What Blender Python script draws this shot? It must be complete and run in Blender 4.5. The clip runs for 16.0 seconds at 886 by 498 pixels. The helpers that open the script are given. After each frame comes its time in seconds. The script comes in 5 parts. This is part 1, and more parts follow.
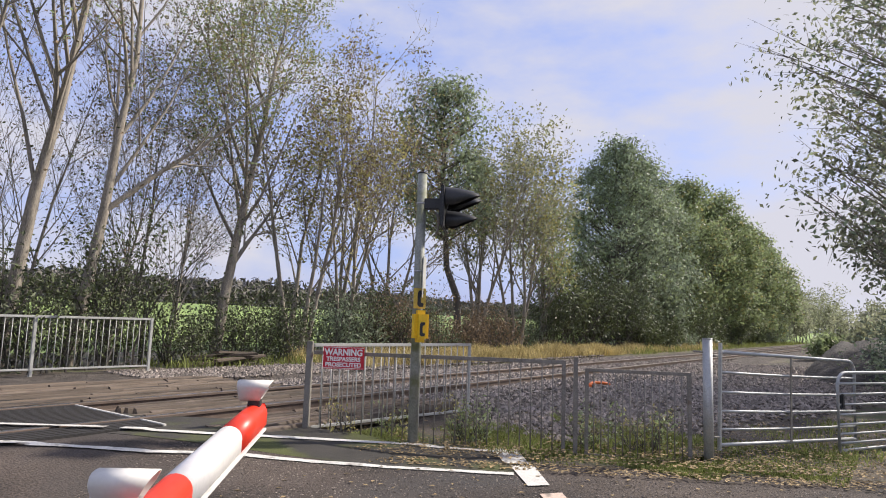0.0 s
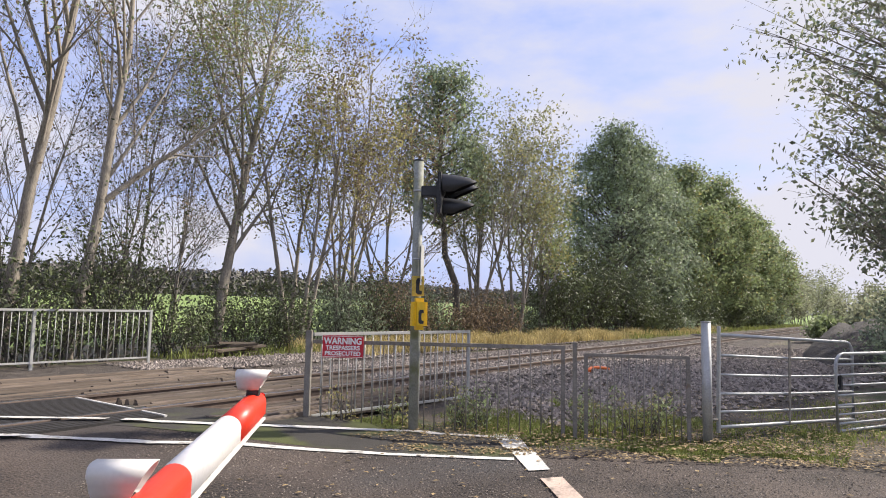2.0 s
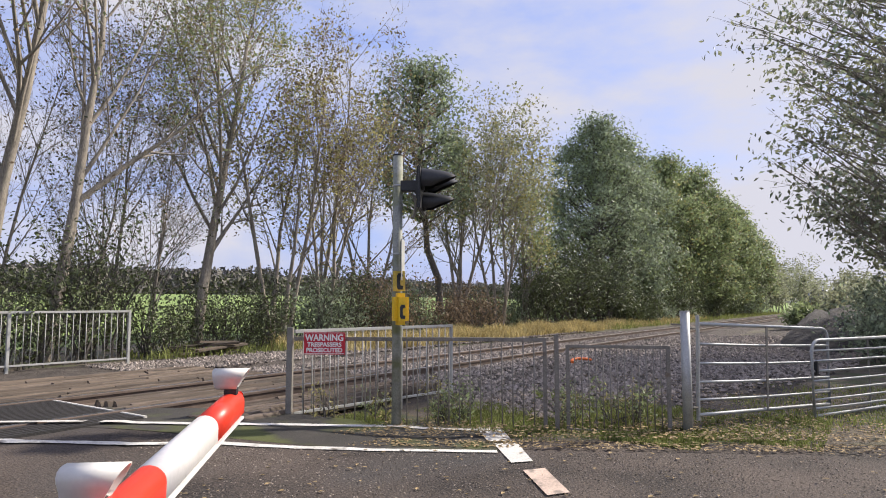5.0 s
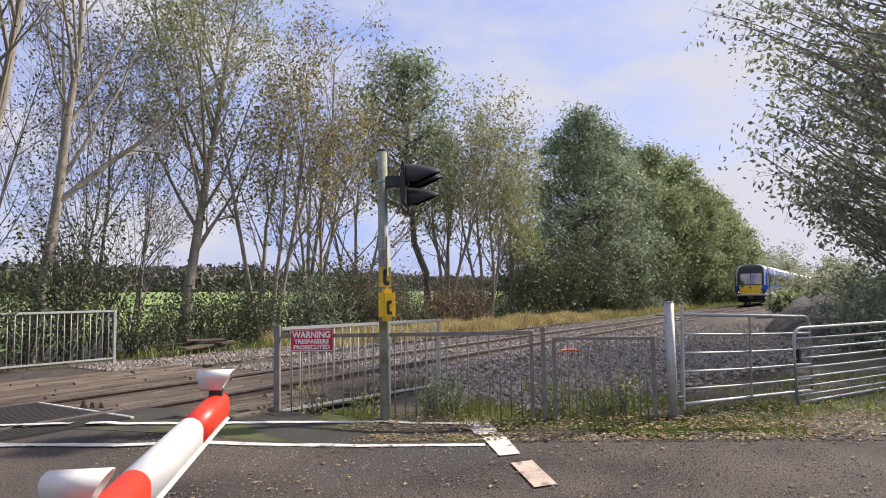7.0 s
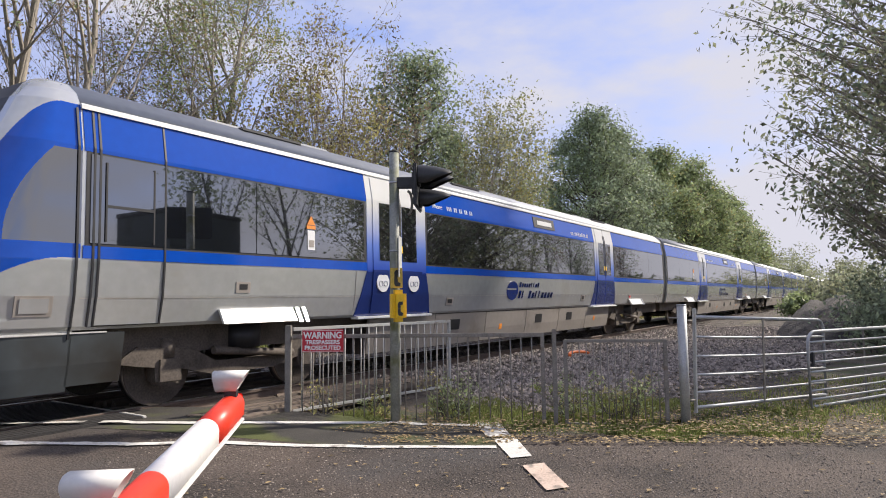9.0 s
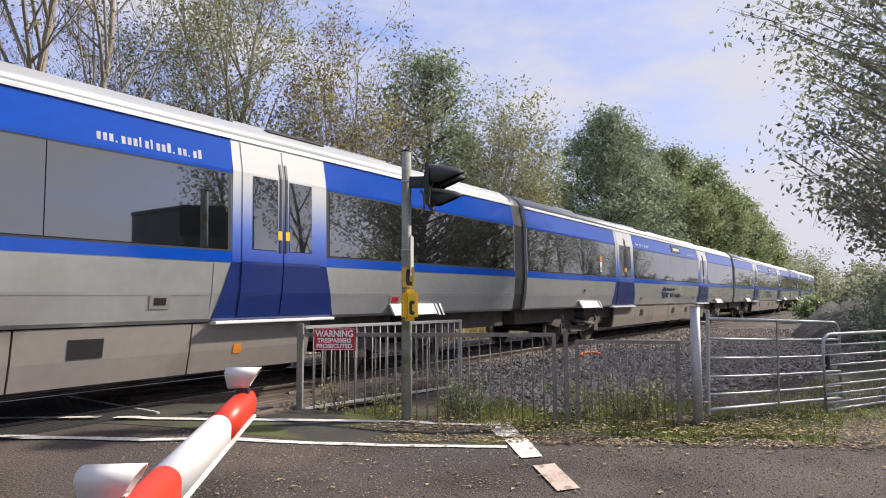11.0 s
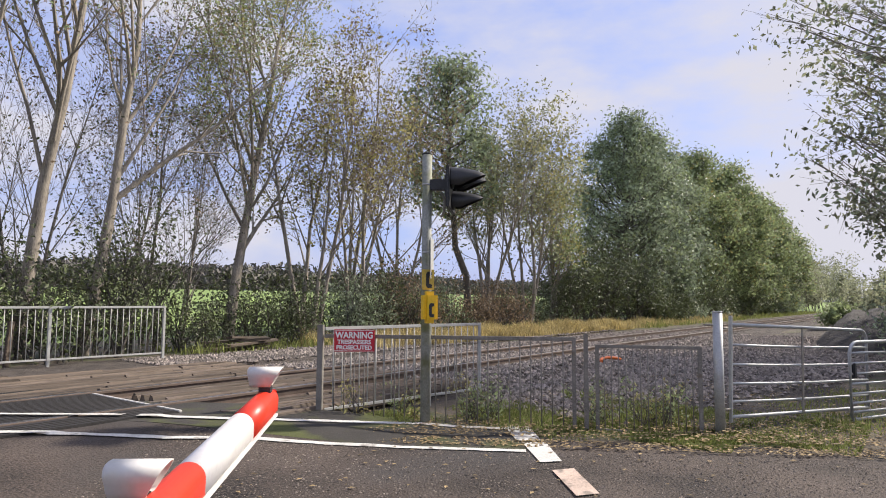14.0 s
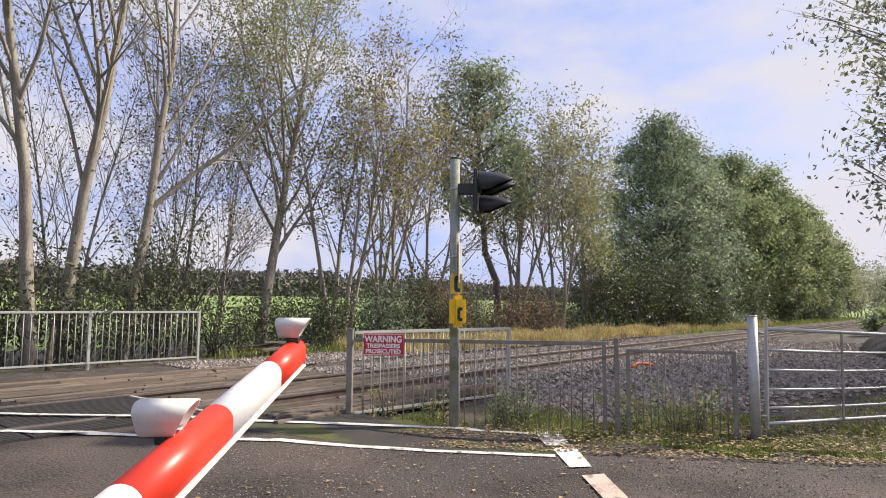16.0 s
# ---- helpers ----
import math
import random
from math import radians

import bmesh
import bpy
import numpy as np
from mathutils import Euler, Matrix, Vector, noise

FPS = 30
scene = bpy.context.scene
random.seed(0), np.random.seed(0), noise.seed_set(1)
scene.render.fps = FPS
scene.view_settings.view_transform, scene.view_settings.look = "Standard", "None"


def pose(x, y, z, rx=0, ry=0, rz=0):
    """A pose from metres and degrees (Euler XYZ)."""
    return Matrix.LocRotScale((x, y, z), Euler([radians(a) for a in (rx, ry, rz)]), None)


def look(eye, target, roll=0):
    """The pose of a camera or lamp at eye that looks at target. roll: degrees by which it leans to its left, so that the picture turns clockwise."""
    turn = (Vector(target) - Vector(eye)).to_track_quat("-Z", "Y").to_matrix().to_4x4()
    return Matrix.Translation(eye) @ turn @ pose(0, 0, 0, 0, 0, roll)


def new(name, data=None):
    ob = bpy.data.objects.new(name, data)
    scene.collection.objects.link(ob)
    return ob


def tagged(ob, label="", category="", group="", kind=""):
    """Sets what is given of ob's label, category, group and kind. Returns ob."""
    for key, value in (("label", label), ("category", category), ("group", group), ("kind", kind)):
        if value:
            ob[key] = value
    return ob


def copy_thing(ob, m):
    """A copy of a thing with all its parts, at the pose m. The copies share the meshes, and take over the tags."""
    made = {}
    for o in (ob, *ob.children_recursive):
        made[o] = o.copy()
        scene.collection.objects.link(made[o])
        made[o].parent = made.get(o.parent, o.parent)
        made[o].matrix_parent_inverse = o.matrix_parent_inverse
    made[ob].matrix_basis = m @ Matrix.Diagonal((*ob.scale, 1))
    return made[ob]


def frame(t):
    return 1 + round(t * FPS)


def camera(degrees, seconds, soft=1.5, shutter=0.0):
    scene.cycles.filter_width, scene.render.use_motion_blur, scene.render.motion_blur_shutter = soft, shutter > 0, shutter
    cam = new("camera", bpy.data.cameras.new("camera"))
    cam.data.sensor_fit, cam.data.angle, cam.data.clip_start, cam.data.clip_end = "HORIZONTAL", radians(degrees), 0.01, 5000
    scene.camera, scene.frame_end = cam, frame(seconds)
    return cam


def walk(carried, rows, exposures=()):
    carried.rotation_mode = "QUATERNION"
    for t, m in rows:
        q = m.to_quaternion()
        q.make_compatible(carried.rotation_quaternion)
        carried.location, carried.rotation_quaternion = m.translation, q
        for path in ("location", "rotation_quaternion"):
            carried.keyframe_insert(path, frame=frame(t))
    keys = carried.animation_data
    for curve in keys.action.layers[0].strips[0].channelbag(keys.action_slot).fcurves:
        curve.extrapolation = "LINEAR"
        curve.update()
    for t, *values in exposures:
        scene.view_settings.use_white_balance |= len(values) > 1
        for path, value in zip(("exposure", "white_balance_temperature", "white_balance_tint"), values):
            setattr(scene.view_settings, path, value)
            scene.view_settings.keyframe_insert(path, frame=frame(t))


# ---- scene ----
# The track runs along x; the camera stands at the road's edge by the barrier.
cam = camera(70, 16.0, soft=1.0)
# seconds, eye x y z, heading from +x, pitch up, lean
PATH = [
    (0.0, -0.026, 0.017, 1.406, 36.06, 6.59, 1.94),
    (0.5, -0.03, 0.004, 1.408, 35.94, 6.59, 1.77),
    (1.0, -0.031, 0.01, 1.405, 35.85, 6.38, 1.73),
    (1.5, -0.012, 0.034, 1.403, 36.06, 5.74, 1.27),
    (2.0, -0.011, 0.017, 1.402, 35.89, 5.49, 1.08),
    (2.5, -0.013, -0.002, 1.41, 35.34, 5.47, 1.03),
    (3.0, -0.023, -0.0, 1.411, 34.85, 5.42, 0.96),
    (3.5, -0.015, 0.005, 1.405, 34.71, 5.44, 0.77),
    (4.0, -0.004, 0.004, 1.401, 34.78, 5.33, 0.06),
    (6.5, 0.017, -0.017, 1.414, 33.43, 4.39, -0.16),
    (7.0, 0.01, -0.028, 1.423, 33.2, 4.37, -1.01),
    (7.5, 0.011, -0.018, 1.434, 33.11, 4.35, -1.36),
    (8.0, 0.009, -0.008, 1.432, 33.23, 4.37, -1.31),
    (8.5, 0.006, 0.0, 1.431, 33.57, 4.43, -1.12),
    (9.0, 0.0, 0.0, 1.43, 34.0, 4.45, -0.71),
    (11.5, -0.002, -0.002, 1.427, 35.22, 4.45, -0.22),
    (12.0, -0.009, -0.006, 1.427, 35.38, 4.5, -0.14),
    (12.5, -0.008, -0.006, 1.426, 35.7, 4.55, -0.12),
    (13.0, -0.007, 0.001, 1.423, 36.05, 4.58, -0.04),
    (13.5, -0.013, 0.001, 1.423, 36.45, 4.65, 0.19),
    (14.0, -0.014, 0.001, 1.422, 36.83, 4.71, 0.35),
    (14.5, -0.005, -0.007, 1.411, 37.38, 4.85, 0.34),
    (15.0, -0.025, -0.007, 1.399, 38.76, 5.14, -0.08),
    (15.5, -0.004, -0.013, 1.393, 39.38, 5.14, 0.08),
    (16.0, -0.005, -0.024, 1.4, 39.59, 5.23, 0.34),
]


def view(x, y, z, heading, pitch, lean):
    h, p = radians(heading), radians(pitch)
    ahead = Vector((math.cos(h) * math.cos(p), math.sin(h) * math.cos(p), math.sin(p)))
    return look((x, y, z), Vector((x, y, z)) + ahead, lean)


walk(cam, [(t, view(*v)) for t, *v in PATH], exposures=[(0.0, 0.38, 6560, 12), (1.0, 0.40, 6560, 12), (2.0, 0.54, 6600, 12), (3.0, 0.41, 6560, 12), (8.0, 0.42, 6600, 12), (13.5, 0.43, 6600, 12), (15.0, 0.43, 6680, 12), (16.0, 0.52, 6780, 12)])
# ---- sky and sun ----
SUN_EL, SUN_AZ = 37.0, -30.0   # degrees; azimuth counted from +x towards +y
world = bpy.data.worlds.new("world")
scene.world = world
world.use_nodes = True
wn, wl = world.node_tree.nodes, world.node_tree.links
wn.clear()
w_out = wn.new("ShaderNodeOutputWorld")
w_bg = wn.new("ShaderNodeBackground")
w_bg.inputs["Strength"].default_value = 0.14
w_sky = wn.new("ShaderNodeTexSky")
w_sky.sky_type = "NISHITA"
w_sky.sun_disc = False
w_sky.sun_elevation = radians(SUN_EL)
w_sky.sun_rotation = radians(90.0 - SUN_AZ)
w_sky.air_density, w_sky.dust_density, w_sky.ozone_density = 1.0, 2.0, 1.6
w_tc = wn.new("ShaderNodeTexCoord")
w_map = wn.new("ShaderNodeMapping")
w_map.inputs["Scale"].default_value = (1.0, 1.0, 2.6)
w_map.inputs["Location"].default_value = (0.35, 0.2, 0.1)
w_n1 = wn.new("ShaderNodeTexNoise")
w_n1.inputs["Scale"].default_value, w_n1.inputs["Detail"].default_value, w_n1.inputs["Roughness"].default_value = 2.6, 9.0, 0.56
w_r1 = wn.new("ShaderNodeValToRGB")
w_r1.color_ramp.elements[0].position, w_r1.color_ramp.elements[1].position = 0.39, 0.60
w_mix = wn.new("ShaderNodeMix")
w_mix.data_type = "RGBA"
w_mix.inputs["B"].default_value = (3.85, 3.9, 4.4, 1)
w_tint = wn.new("ShaderNodeMix")
w_tint.data_type, w_tint.blend_type = "RGBA", "MIX"
w_tint.inputs["Factor"].default_value = 0.7
w_tint.inputs["B"].default_value = (2.2, 2.75, 5.3, 1)
wl.new(w_tc.outputs["Generated"], w_map.inputs["Vector"])
wl.new(w_map.outputs["Vector"], w_n1.inputs["Vector"])
wl.new(w_n1.outputs["Fac"], w_r1.inputs["Fac"])
wl.new(w_r1.outputs["Color"], w_mix.inputs["Factor"])
wl.new(w_sky.outputs["Color"], w_tint.inputs["A"])
wl.new(w_tint.outputs["Result"], w_mix.inputs["A"])
wl.new(w_mix.outputs["Result"], w_bg.inputs["Color"])
wl.new(w_bg.outputs["Background"], w_out.inputs["Surface"])
sun_data = bpy.data.lights.new("sun", "SUN")
sun_data.energy, sun_data.angle, sun_data.color = 5.0, radians(2.0), (1.0, 0.93, 0.82)
sun = new("sun", sun_data)
sd = Vector((math.cos(radians(SUN_AZ)) * math.cos(radians(SUN_EL)), math.sin(radians(SUN_AZ)) * math.cos(radians(SUN_EL)), math.sin(radians(SUN_EL))))
sun.matrix_world = look(sd * 60, (0, 0, 0))


# ---- materials ----
def material(name, base, rough=0.7, metal=0.0, vary=0.15, scale=8.0, fine=60.0, bump=0.0, spots=None, spot_scale=3.0, spot_at=0.6, trans=0.0, island=0.0, coat=0.0, stretch=(1, 1, 1), obrand=0.0):
    """A surface with variation at two scales; spots: a second colour in stains; island: spread between loose pieces."""
    m = bpy.data.materials.new(name)
    m.use_nodes = True
    n, l = m.node_tree.nodes, m.node_tree.links
    b = n["Principled BSDF"]
    b.inputs["Roughness"].default_value, b.inputs["Metallic"].default_value = rough, metal
    if coat:
        b.inputs["Coat Weight"].default_value, b.inputs["Coat Roughness"].default_value = coat, 0.06
    tc = n.new("ShaderNodeTexCoord")
    mp = n.new("ShaderNodeMapping")
    mp.inputs["Scale"].default_value = stretch
    l.new(tc.outputs["Object"], mp.inputs["Vector"])
    big, small = n.new("ShaderNodeTexNoise"), n.new("ShaderNodeTexNoise")
    big.inputs["Scale"].default_value, big.inputs["Detail"].default_value = scale, 5
    small.inputs["Scale"].default_value, small.inputs["Detail"].default_value = fine, 3
    l.new(mp.outputs["Vector"], big.inputs["Vector"])
    l.new(mp.outputs["Vector"], small.inputs["Vector"])
    add = n.new("ShaderNodeMath")
    add.operation = "ADD"
    l.new(big.outputs["Fac"], add.inputs[0])
    l.new(small.outputs["Fac"], add.inputs[1])
    val = n.new("ShaderNodeMapRange")
    val.inputs["From Min"].default_value, val.inputs["From Max"].default_value = 0.7, 1.3
    val.inputs["To Min"].default_value, val.inputs["To Max"].default_value = 1 - vary, 1 + vary
    l.new(add.outputs[0], val.inputs["Value"])
    last = val.outputs["Result"]
    for amount, node, sock in ((island, "ShaderNodeNewGeometry", "Random Per Island"), (obrand, "ShaderNodeObjectInfo", "Random")):
        if amount:
            g, mr, mu = n.new(node), n.new("ShaderNodeMapRange"), n.new("ShaderNodeMath")
            mr.inputs["To Min"].default_value, mr.inputs["To Max"].default_value = 1 - amount, 1 + amount
            mu.operation = "MULTIPLY"
            l.new(g.outputs[sock], mr.inputs["Value"])
            l.new(mr.outputs["Result"], mu.inputs[0])
            l.new(last, mu.inputs[1])
            last = mu.outputs[0]
    hsv = n.new("ShaderNodeHueSaturation")
    hsv.inputs["Color"].default_value = (*base, 1)
    l.new(last, hsv.inputs["Value"])
    col = hsv.outputs["Color"]
    if spots:
        st, rp, mx = n.new("ShaderNodeTexNoise"), n.new("ShaderNodeValToRGB"), n.new("ShaderNodeMix")
        st.inputs["Scale"].default_value, st.inputs["Detail"].default_value = spot_scale, 6
        rp.color_ramp.elements[0].position, rp.color_ramp.elements[1].position = spot_at - 0.06, spot_at + 0.08
        mx.data_type = "RGBA"
        mx.inputs["B"].default_value = (*spots, 1)
        l.new(mp.outputs["Vector"], st.inputs["Vector"])
        l.new(st.outputs["Fac"], rp.inputs["Fac"])
        l.new(rp.outputs["Color"], mx.inputs["Factor"])
        l.new(col, mx.inputs["A"])
        col = mx.outputs["Result"]
    l.new(col, b.inputs["Base Color"])
    if bump:
        bp = n.new("ShaderNodeBump")
        bp.inputs["Strength"].default_value, bp.inputs["Distance"].default_value = 1.0, bump
        l.new(add.outputs[0], bp.inputs["Height"])
        l.new(bp.outputs["Normal"], b.inputs["Normal"])
    if trans:
        tr, ms = n.new("ShaderNodeBsdfTranslucent"), n.new("ShaderNodeMixShader")
        ms.inputs["Fac"].default_value = trans
        l.new(col, tr.inputs["Color"])
        l.new(b.outputs["BSDF"], ms.inputs[1])
        l.new(tr.outputs["BSDF"], ms.inputs[2])
        l.new(ms.outputs["Shader"], n["Material Output"].inputs["Surface"])
    return m


ASPHALT = material("asphalt", (0.062, 0.047, 0.037), 0.92, vary=0.95, scale=0.9, fine=48, bump=0.016, spots=(0.05, 0.044, 0.040), spot_scale=0.45, spot_at=0.58)
PATH_MAT = material("mossy_asphalt", (0.040, 0.036, 0.030), 0.92, vary=0.4, scale=2.0, fine=80, bump=0.006, spots=(0.075, 0.085, 0.022), spot_scale=1.3, spot_at=0.54)
DIRT = material("leaf_strewn_dirt", (0.11, 0.09, 0.066), 0.95, vary=0.5, scale=1.4, fine=40, bump=0.02, spots=(0.075, 0.09, 0.035), spot_scale=1.2, spot_at=0.53)
FIELD = material("meadow", (0.19, 0.27, 0.07), 0.95, vary=0.3, scale=0.08, fine=3, bump=0.02)
BALLAST = material("ballast", (0.075, 0.062, 0.052), 0.95, vary=0.6, scale=3, fine=28, bump=0.05)
STONE = material("ballast_stone", (0.25, 0.215, 0.185), 0.9, vary=0.35, scale=6, fine=60, bump=0.01, island=0.55)
LINE = material("worn_road_paint", (0.60, 0.58, 0.53), 0.85, vary=0.2, scale=3, fine=50, bump=0.003, spots=(0.20, 0.18, 0.155), spot_scale=7, spot_at=0.62)
LINE_PINK = material("worn_reddish_road_paint", (0.52, 0.40, 0.32), 0.85, vary=0.25, scale=3, fine=50, bump=0.003, spots=(0.20, 0.17, 0.14), spot_scale=7, spot_at=0.6)
RUBBER = material("crossing_rubber", (0.022, 0.020, 0.019), 0.85, vary=0.3, scale=3, fine=40, bump=0.004)
RAIL_STEEL = material("rusty_rail", (0.14, 0.105, 0.085), 0.65, 0.3, vary=0.3, scale=4, fine=60)
RAIL_TOP = material("polished_rail_head", (0.45, 0.42, 0.40), 0.28, 1.0, vary=0.1)
TIMBER = material("weathered_timber", (0.115, 0.088, 0.066), 0.9, vary=0.4, scale=5, fine=40, bump=0.01, stretch=(0.15, 2, 2), obrand=0.5, spots=(0.07, 0.058, 0.046), spot_scale=2.5, spot_at=0.6)
SLEEPER = material("sleeper", (0.13, 0.11, 0.095), 0.9, vary=0.35, scale=4, fine=40, bump=0.01)
GALV = material("galvanised_steel", (0.40, 0.41, 0.41), 0.55, 0.45, vary=0.2, scale=7, fine=60)
GALV_DULL = material("dull_galvanised_steel", (0.21, 0.195, 0.17), 0.7, 0.2, vary=0.3, scale=6, fine=60, spots=(0.16, 0.12, 0.09), spot_scale=9, spot_at=0.66)
PALE = material("pale_painted_steel", (0.42, 0.42, 0.40), 0.6, 0.15, vary=0.15, scale=6, fine=60, spots=(0.3, 0.25, 0.2), spot_scale=9, spot_at=0.68)
MOSSY = material("mossy_pole", (0.27, 0.28, 0.25), 0.7, 0.2, vary=0.3, scale=5, fine=50, spots=(0.15, 0.16, 0.07), spot_scale=3, spot_at=0.55)
BLACK = material("black_plastic", (0.022, 0.023, 0.026), 0.5, vary=0.3, scale=8, fine=60)
YELLOW = material("yellow_enamel", (0.80, 0.50, 0.015), 0.45, vary=0.12, scale=6, fine=50)
YELLOW_DULL = material("faded_yellow", (0.55, 0.40, 0.07), 0.6, vary=0.2, scale=8, fine=50)
SIGN_RED = material("sign_red", (0.50, 0.012, 0.028), 0.4, vary=0.06, scale=5)
WHITE = material("white_paint", (0.8, 0.8, 0.78), 0.45, vary=0.05, scale=6)
BOOM_WHITE = material("boom_white", (0.70, 0.68, 0.66), 0.4, vary=0.06, scale=9, fine=60, spots=(0.6, 0.58, 0.55), spot_scale=14, spot_at=0.7)
BOOM_RED = material("boom_red", (0.74, 0.045, 0.02), 0.4, vary=0.07, scale=9, fine=60)
HOOD = material("cream_plastic", (0.64, 0.62, 0.58), 0.5, vary=0.06, scale=9, fine=60)
BARK = material("grey_bark", (0.26, 0.23, 0.19), 0.9, vary=0.4, scale=3, fine=25, bump=0.015, stretch=(2, 2, 0.5))
BARK_DARK = material("dark_bark", (0.10, 0.09, 0.078), 0.9, vary=0.4, scale=3, fine=25, bump=0.015)
LEAF_GREEN = material("green_leaves", (0.24, 0.29, 0.14), 0.55, vary=0.3, scale=0.6, fine=8, trans=0.45, island=0.5)
# Dark foliage, its colour raised to include the haze over the trees.
LEAF_DARK = material("hazy_dark_green_leaves", (0.24, 0.29, 0.19), 0.5, vary=0.35, scale=0.6, fine=8, trans=0.4, island=0.5)
LEAF_HEDGE = material("hedge_leaves", (0.095, 0.115, 0.05), 0.5, vary=0.4, scale=0.6, fine=8, trans=0.25, island=0.55)
LEAF_YELLOW = material("yellowing_leaves", (0.33, 0.30, 0.12), 0.6, vary=0.35, scale=0.6, fine=8, trans=0.4, island=0.5)
LEAF_BROWN = material("brown_leaves", (0.21, 0.155, 0.10), 0.7, vary=0.35, scale=0.6, fine=8, trans=0.3, island=0.5)
# Leaf colour paler than the leaves themselves, to carry the bright haze.
LEAF_GREY = material("hazy_grey_green_leaves", (0.27, 0.285, 0.18), 0.6, vary=0.3, scale=0.5, fine=8, trans=0.5, island=0.5)
GRASS_DRY = material("dry_grass", (0.46, 0.38, 0.18), 0.9, vary=0.35, scale=0.8, fine=8, trans=0.3, island=0.45)
GRASS = material("green_grass", (0.22, 0.25, 0.075), 0.85, vary=0.35, scale=0.9, fine=8, trans=0.3, island=0.45)
FALLEN = material("fallen_leaves", (0.25, 0.18, 0.085), 0.8, vary=0.3, scale=4, fine=30, island=0.6)
ORANGE_PIPE = material("orange_plastic", (0.75, 0.16, 0.03), 0.5, vary=0.15, scale=6, fine=40)
GRIT = material("road_grit", (0.19, 0.16, 0.13), 0.9, vary=0.3, scale=9, fine=60, island=0.8)
SOIL = material("heap_of_soil", (0.05, 0.045, 0.042), 0.95, vary=0.5, scale=2, fine=15, bump=0.05)
# Distance haze is mixed into this base colour; the scene has no volume.
HILL = material("distant_wood", (0.15, 0.14, 0.125), 0.95, vary=0.35, scale=0.08, fine=0.6)
# ---- building helpers ----
RT = 0.20                                   # height of the rail heads
ALONG, ACROSS = Vector((-0.506, 0.862, 0)), Vector((0.862, 0.506, 0))   # along the road, across it


def road(a, b, z=0.0):
    return ALONG * a + ACROSS * b + Vector((0, 0, z))


def rise(y):
    """The road climbs a little to the rails."""
    k = min(1.0, max(0.0, (y - 4.0) / 2.7))
    return 0.17 * k * k * (3 - 2 * k)


def hump(y):
    """The track bed stands a little above the land beside it."""
    k = min(1.0, max(0.0, (y - 5.3) / 1.3)) * min(1.0, max(0.0, (12.0 - y) / 2.0))
    return 0.125 * k * k * (3 - 2 * k)


def mesh_of(name, verts, faces, mats, index=None, smooth=False):
    me = bpy.data.meshes.new(name)
    me.from_pydata([tuple(v) for v in verts], [], faces)
    for m in (mats if isinstance(mats, (list, tuple)) else [mats]):
        me.materials.append(m)
    if index is not None:
        me.polygons.foreach_set("material_index", index)
    if smooth:
        me.polygons.foreach_set("use_smooth", [True] * len(me.polygons))
    me.update()
    return me


def part(name, bm, mat, parent=None, label=""):
    """One mesh object from a bmesh or a mesh, under a thing or a part."""
    if isinstance(bm, bmesh.types.BMesh):
        me = bpy.data.meshes.new(name)
        bm.to_mesh(me)
        bm.free()
        if mat:
            me.materials.append(mat)
    else:
        me = bm
    ob = new(name, me)
    if parent:
        ob.parent = parent
    return tagged(ob, label)


def empty(name, m=None):
    ob = new(name)
    ob.empty_display_size = 0.2
    if m:
        ob.matrix_basis = m
    return ob


def box(bm, lo, hi, bevel=0.0):
    r = bmesh.ops.create_cube(bm, size=1.0)
    c, s = (Vector(lo) + Vector(hi)) / 2, Vector(hi) - Vector(lo)
    for v in r["verts"]:
        v.co = Vector((v.co.x * s.x, v.co.y * s.y, v.co.z * s.z)) + c
    if bevel:
        bmesh.ops.bevel(bm, geom=list({e for v in r["verts"] for e in v.link_edges}), offset=bevel, segments=2, affect="EDGES")
    return bm


def boxed(lo, hi, bevel=0.0):
    return box(bmesh.new(), lo, hi, bevel)


def tube(bm, p, q, r, r2=None, n=10):
    p, q = Vector(p), Vector(q)
    m = Matrix.Translation((p + q) / 2) @ (q - p).to_track_quat("Z", "Y").to_matrix().to_4x4()
    bmesh.ops.create_cone(bm, cap_ends=True, segments=n, radius1=r, radius2=r if r2 is None else r2, depth=(q - p).length, matrix=m)
    return bm


def tubed(p, q, r, r2=None, n=10):
    bm = tube(bmesh.new(), p, q, r, r2, n)
    for f in bm.faces:
        f.smooth = len(f.verts) == 4
    return bm


def pipe(bm, pts, r, n=8):
    """A bent round bar."""
    pts = [Vector(p) for p in pts]
    rings = []
    for i, p in enumerate(pts):
        d = (pts[min(i + 1, len(pts) - 1)] - pts[max(i - 1, 0)]).normalized()
        q = d.to_track_quat("Z", "Y")
        rings.append([bm.verts.new(p + q @ Vector((r * math.cos(k * math.tau / n), r * math.sin(k * math.tau / n), 0))) for k in range(n)])
    for a, b in zip(rings, rings[1:]):
        for k in range(n):
            bm.faces.new((a[k], a[(k + 1) % n], b[(k + 1) % n], b[k])).smooth = True
    bm.faces.new(rings[0][::-1])
    bm.faces.new(rings[-1])
    return bm


